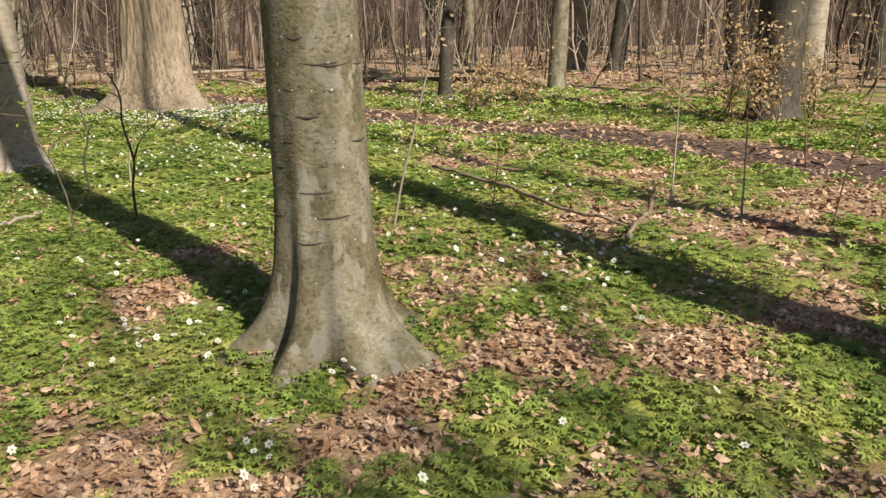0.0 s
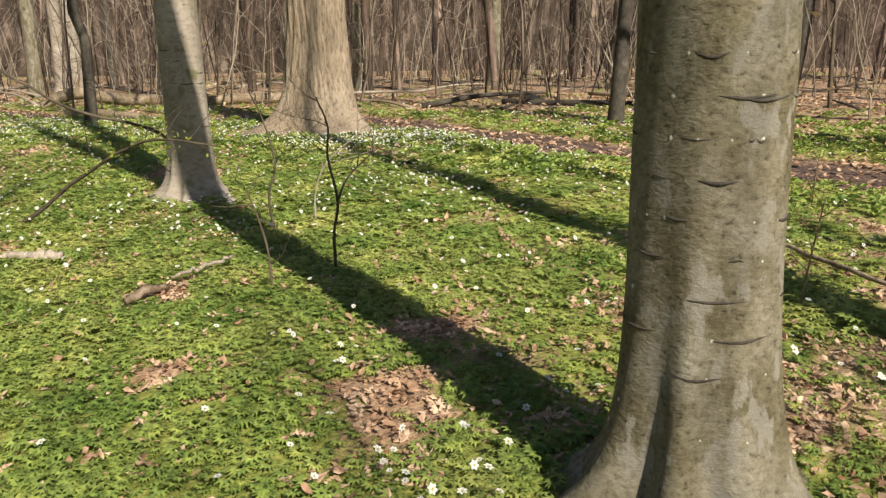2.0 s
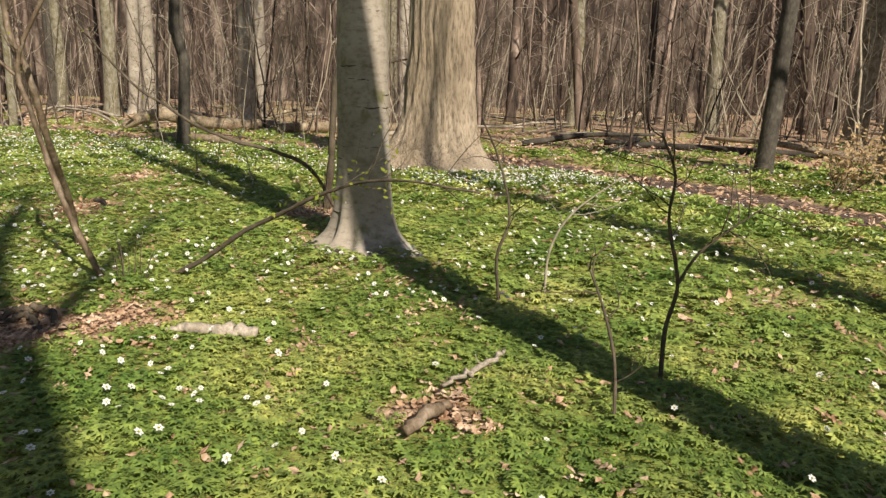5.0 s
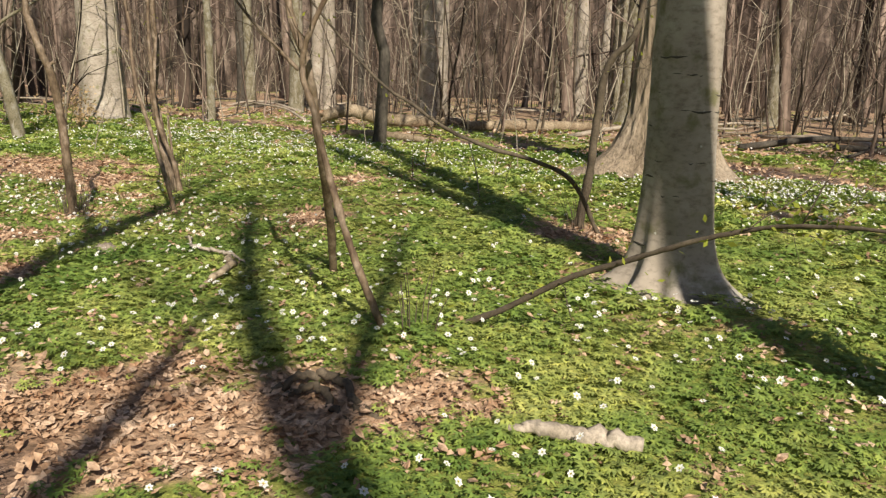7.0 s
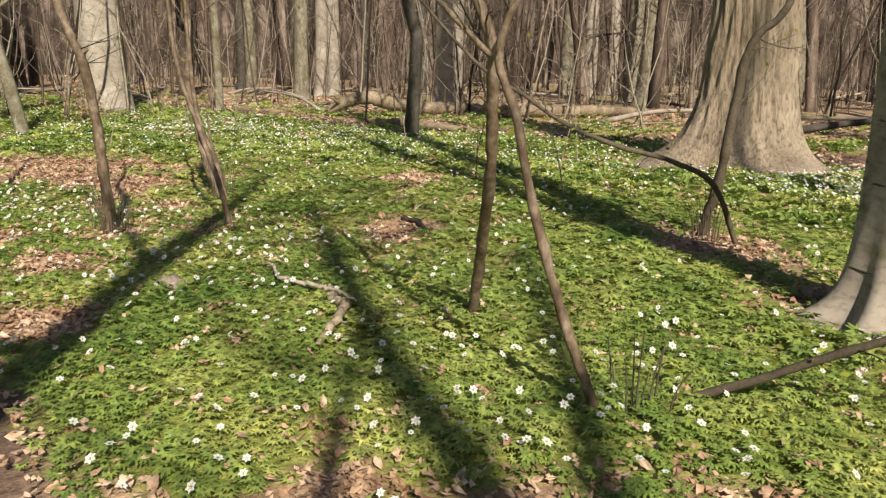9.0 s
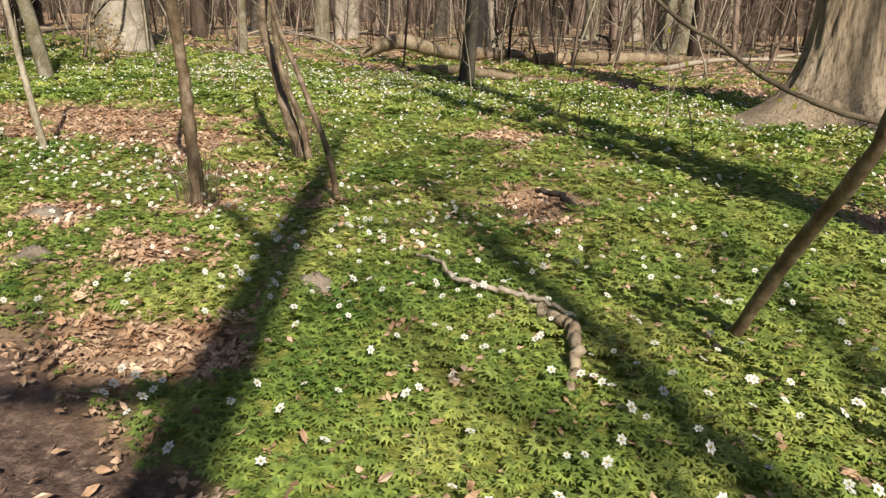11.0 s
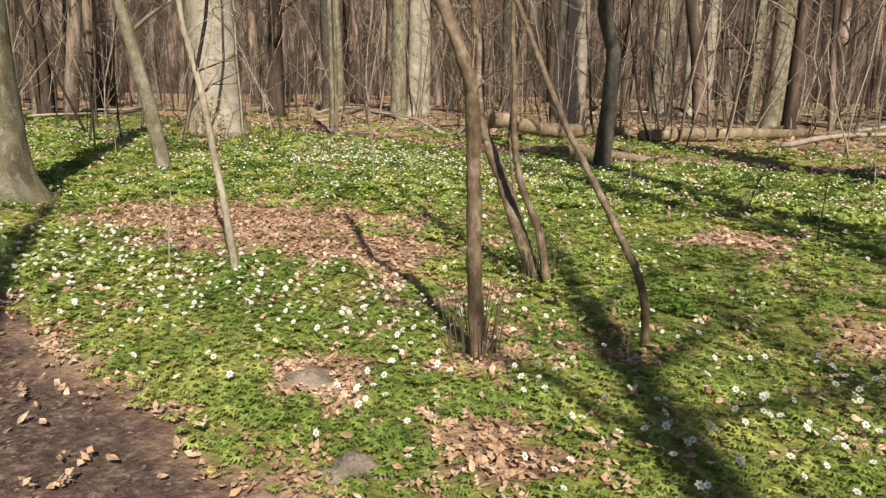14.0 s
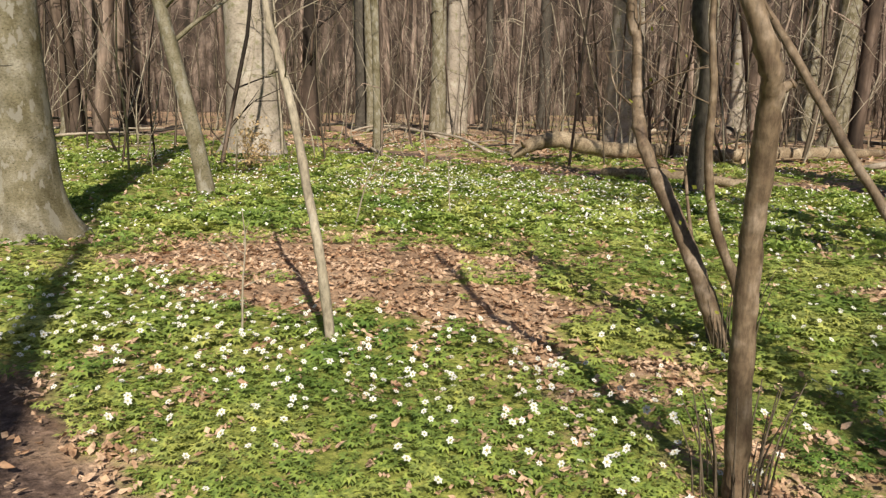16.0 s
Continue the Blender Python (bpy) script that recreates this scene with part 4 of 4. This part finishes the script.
def low_growth():
    rng = np.random.default_rng(200)
    plants, flowers, dry = Soup(), Soup(), Soup()
    near, mid, flow, far_flow = leaf_plant(), simple_plant(), flower_shape(), far_flower_shape()
    hub = [(0.0, 0.0, 0.0022)] + [(0.0045 * math.cos(k * 1.0472), 0.0045 * math.sin(k * 1.0472), 0.004) for k in range(6)]
    hub_f = [(0, 1, 3), (0, 3, 5), (0, 5, 1)]
    x0, x1, y0, y1 = -38.0, 8.0, 0.5, 34.0
    area = (x1 - x0) * (y1 - y0)
    # leafy plants: (from, to distance off the walked line, per square metre, size, shape)
    for lo, hi, dens, size, (tv, tf) in ((0, 4.0, 640, 0.74, near), (4.0, 8.0, 225, 1.12, near), (8.0, 14, 75, 1.6, mid), (14, 23, 18, 2.3, mid), (23, 34, 4, 3.0, mid)):
        x, y = scatter(int(area * dens), x0, x1, y0, y1, rng)
        d = off_line(x, y, WALKED)
        ahead = y > near_edge(x)
        c = cover_at(x, y)
        ok = (d >= lo) & (d < hi) & ahead & (rng.random(len(x)) < c ** 1.4) & (c > 0.12) & free_of_trunks(x, y)
        x, y, c = x[ok], y[ok], c[ok]
        s = size * rng.uniform(0.6, 1.25, len(x)) * (0.75 + 0.3 * c)
        spread(plants, tv, tf, x, y, height(x, y) + rng.uniform(-0.02, 0.025, len(x)) * size ** 0.5, s, rng, 0.2)
    x, y = scatter(5000, -20.0, 8.0, -6.0, 5.5, rng)
    behind = (y < near_edge(x)) & (rng.random(len(x)) < cover_at(x, y)) & (off_line(x, y, WALKED) > 0.4)
    x, y = x[behind], y[behind]
    spread(plants, *mid, x, y, height(x, y), rng.uniform(1.2, 2.2, len(x)), rng, 0.2)
    # flowers
    for lo, hi, share, size in ((0, 5, 0.8, 0.98), (5, 9, 0.75, 1.0), (9, 15, 0.75, 1.25), (15, 26, 0.6, 1.5)):
        x, y = scatter(int(area * 120), x0, x1, y0, y1, rng)
        dens = (13.0 + 12 * ripple(x, y, 0.7, 4.0)) * share * np.where(x > 1.2, 0.45, 1.0) * np.where((x > -4) & (y < 7), 0.6, 1.0)
        for px, py, r, q in CLUSTERS:
            dens = dens + q * np.exp(-((x - px) ** 2 + (y - py) ** 2) / (r * r)) * (0.8 + 0.4 * ripple(x, y, 3.0, 1.5))
        dens = dens + 10 * np.clip((y - 12) / 4, 0, 1) * (x < -9) * (y < 19)
        d = off_line(x, y, WALKED)
        ahead = y > near_edge(x)
        c = cover_at(x, y)
        ok = (d >= lo) & (d < hi) & ahead & (rng.random(len(x)) < np.clip(dens, 0, 120) / 120 * np.clip(c * 1.6, 0, 1)) & free_of_trunks(x, y)
        x, y = x[ok], y[ok]
        s = size * rng.uniform(0.75, 1.2, len(x))
        z = height(x, y) + rng.uniform(0.075, 0.125, len(x))
        keep = rng.bit_generator.state
        spread(flowers, *(flow if hi <= 9 else far_flow), x, y, z, s, rng, 0.3, 0, (0.2, -0.25))
        rng.bit_generator.state = keep
        if hi <= 9:
            spread(flowers, hub, hub_f, x, y, z, s, rng, 0.3, 1, (0.2, -0.25))
    # dry leaves
    for lo, hi, dens, size, leaf in ((0, 4.4, 440, 0.66, dry_shape()), (0, 4.4, 420, 0.7, lobed_shape()), (4.4, 9, 140, 0.95, dry_shape()), (4.4, 9, 105, 1.0, lobed_shape()),
                                     (9, 20, 60, 1.5, dry_shape()), (20, 36, 10, 2.6, dry_shape())):
        x, y = scatter(int(area * dens), x0, x1, y0, y1, rng)
        d = off_line(x, y, WALKED)
        ahead = y > (near_edge(x) - 0.5)
        want = 0.07 + 0.93 * np.clip(1.08 - 1.5 * cover_at(x, y), 0, 1)
        want = want * (1 - np.where(y > 8.5, 0.5, 0.96) * bare_at(x, y))
        ok = (d >= lo) & (d < hi) & ahead & (rng.random(len(x)) < want) & free_of_trunks(x, y)
        x, y = x[ok], y[ok]
        s = size * rng.uniform(0.55, 1.3, len(x))
        spread(dry, *leaf, x, y, height(x, y) + np.where(rng.random(len(x)) < 0.6, rng.uniform(-0.004, 0.03, len(x)), rng.uniform(0.02, 0.07, len(x))) * np.clip(0.4 + cover_at(x, y), 0.4, 1), s, rng, 0.34)
    # crumbled leaves trodden into the trail
    x, y = scatter(int(24 * 7 * 330), -24.0, 0.0, 2.0, 9.0, rng)
    ok = (rng.random(len(x)) < bare_at(x, y) * (0.55 + 0.4 * ripple(x, y, 1.9, 3.0))) & (off_line(x, y, TRAIL) < 1.3)
    x, y = x[ok], y[ok]
    spread(dry, *dry_shape(), x, y, height(x, y) - 0.027, rng.uniform(0.25, 0.6, len(x)), rng, 0.2, 1)
    tagged(plants.make("anemone_leaves", LEAF, False), "fresh green cut leaves of wood anemones carpeting the floor", "plants", kind="stuff")
    tagged(flowers.make("anemone_flowers", [PETAL, POLLEN], False), "white star-shaped wood anemone flowers with yellow centres", "flowers", kind="stuff")
    tagged(dry.make("leaf_litter", [DRY, TRODDEN], False), "curled brown dry beech leaves on the floor", "leaves", kind="stuff")


low_growth()


# ---- the wood behind ----
def in_front(rng, n, r0, r1):
    a = np.radians(rng.uniform(-75, 62, n))
    r = np.sqrt(rng.uniform(r0 * r0, r1 * r1, n))
    return -7 + np.sin(a) * r, 4 + np.cos(a) * r


def far_woods():
    rng = np.random.default_rng(300)
    s = Soup()
    for x, y in zip(*in_front(rng, 150, 32, 80)):
        r, h, lx, ly = rng.uniform(0.08, 0.36), rng.uniform(14, 22), rng.normal() * 0.06, rng.normal() * 0.06
        tube(s, [(x, y, -0.2), (x, y, 0.3), (x + lx * 3, y + ly * 3, 3), (x + lx * 8 + rng.normal() * 0.2, y + ly * 8, 8), (x + lx * h, y + ly * h, h)],
             [r * 1.5, r * 1.1, r, r * 0.8, r * 0.2], 7)
        for _ in range(4):
            z = rng.uniform(2.5, h * 0.5)
            a = rng.uniform(0, 6.28)
            limbs(s, (x + lx * z, y + ly * z, z), (math.cos(a), math.sin(a), 0.7), rng.uniform(2, 5), r * 0.22, 1, rng, 3)
    tagged(s.make("far_trees", FAR_BARK), "bare brown trunks of the wood behind", "trees", kind="stuff")
    s = Soup()
    for x, y in zip(*in_front(rng, 1150, 21, 70)):
        if off_line(np.array([x]), np.array([y]), FAR_TRAIL)[0] < 1.2 or y < 14:
            continue
        tone = int(rng.choice(3, p=(0.56, 0.1, 0.34)))
        h = rng.uniform(2.0, 9)
        r = 0.01 + 0.0055 * h * rng.uniform(0.4, 1.4)
        lx, ly = rng.normal(size=2) * 0.1
        bow, turn = rng.normal(size=2) * 0.05 * h, rng.uniform(0, 6.28)
        pts = [np.array((x + lx * z + bow[0] * math.sin(z / h * 3 + turn) + rng.normal() * 0.04, y + ly * z + bow[1] * math.sin(z / h * 3 + turn), z)) for z in np.linspace(-0.1, h, 7)]
        tube(s, pts, np.linspace(r, r * 0.3, 7), 3, tone)
        for _ in range(8):
            i = rng.integers(0, 6)
            a = rng.uniform(0, 6.28)
            d = np.array((math.cos(a), math.sin(a), rng.uniform(0.1, 1.3)))
            l = rng.uniform(0.4, 1.5)
            p = pts[i] + (pts[i + 1] - pts[i]) * rng.random()
            m = p + d * l * 0.45
            e = m + (d + rng.normal(size=3) * 0.6) * l * 0.4
            tube(s, [p, m, e], [r * 0.4, r * 0.26, r * 0.1], 3, tone)
            tube(s, [m, m + (d + rng.normal(size=3) * 0.9) * l * 0.35], [r * 0.22, r * 0.08], 3, tone)
    tagged(s.make("undergrowth", [FAR_BARK, PALE_BARK, TWIG_DARK]), "dense thin bare brown stems of undergrowth", "undergrowth", kind="stuff")


def wood_floor():
    """Fallen sticks and rotting boughs on the floor of the wood."""
    rng = np.random.default_rng(340)
    s = Soup()
    for k, (x, y) in enumerate(zip(*in_front(rng, 620, 19, 55))):
        if off_line(np.array([x]), np.array([y]), FAR_TRAIL)[0] < 0.9 or y < 15:
            continue
        a, l = rng.uniform(0, 3.14), rng.uniform(0.5, 2.0) if k % 6 else rng.uniform(2.0, 5.0)
        r = l * rng.uniform(0.012, 0.03)
        z = float(height(x, y)) + r * 0.6
        d = np.array((math.cos(a), math.sin(a), rng.uniform(0.0, 0.12))) * l
        p = np.array((x, y, z))
        tube(s, bent([p, p + d * 0.5 + np.array((rng.normal() * 0.08 * l, 0, 0.03 * l)), p + d], 3), np.linspace(r, r * 0.4, 7), 5, int(rng.integers(3)))
    tagged(s.make("fallen_sticks", [DEADWOOD, DARK_BARK, GREYWOOD]), "fallen sticks and boughs strewn through the wood", "sticks", kind="stuff")


def crooked_saplings():
    rng = np.random.default_rng(320)
    s = Soup()
    for x, y in zip(*in_front(rng, 260, 19, 45)):
        if off_line(np.array([x]), np.array([y]), FAR_TRAIL)[0] < 1.2 or y < 13:
            continue
        limbs(s, (x, y, -0.1), (rng.normal() * 0.25, rng.normal() * 0.25, 1), rng.uniform(2.5, 6.0), rng.uniform(0.012, 0.03), 1, rng, 4, 0.12)
    tagged(s.make("crooked_saplings", PALE_BARK), "pale crooked bare saplings at the wood's edge", "saplings", kind="stuff")


far_woods()
wood_floor()
crooked_saplings()


def backdrop():
    s = Soup()
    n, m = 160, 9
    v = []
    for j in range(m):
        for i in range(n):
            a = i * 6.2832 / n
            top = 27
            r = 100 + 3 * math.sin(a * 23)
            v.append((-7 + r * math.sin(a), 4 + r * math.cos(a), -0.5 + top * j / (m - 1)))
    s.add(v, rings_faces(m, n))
    # near-black ramp end paints the shade deep between the stems into the colour
    wood = material("distant_wood_with_shade", [(0.34, (0.018, 0.014, 0.01)), (0.5, (0.062, 0.044, 0.035)), (0.64, (0.18, 0.14, 0.115))], [(0.3, (0.5, 0.5, 0.5)), (0.6, (1.2, 1.2, 1.2))],
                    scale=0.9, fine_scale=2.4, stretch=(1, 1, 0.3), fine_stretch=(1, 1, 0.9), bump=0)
    tagged(s.make("backdrop", wood), "distant brown wood of countless bare stems, shady gaps painted in", "backdrop", kind="structure")


backdrop()
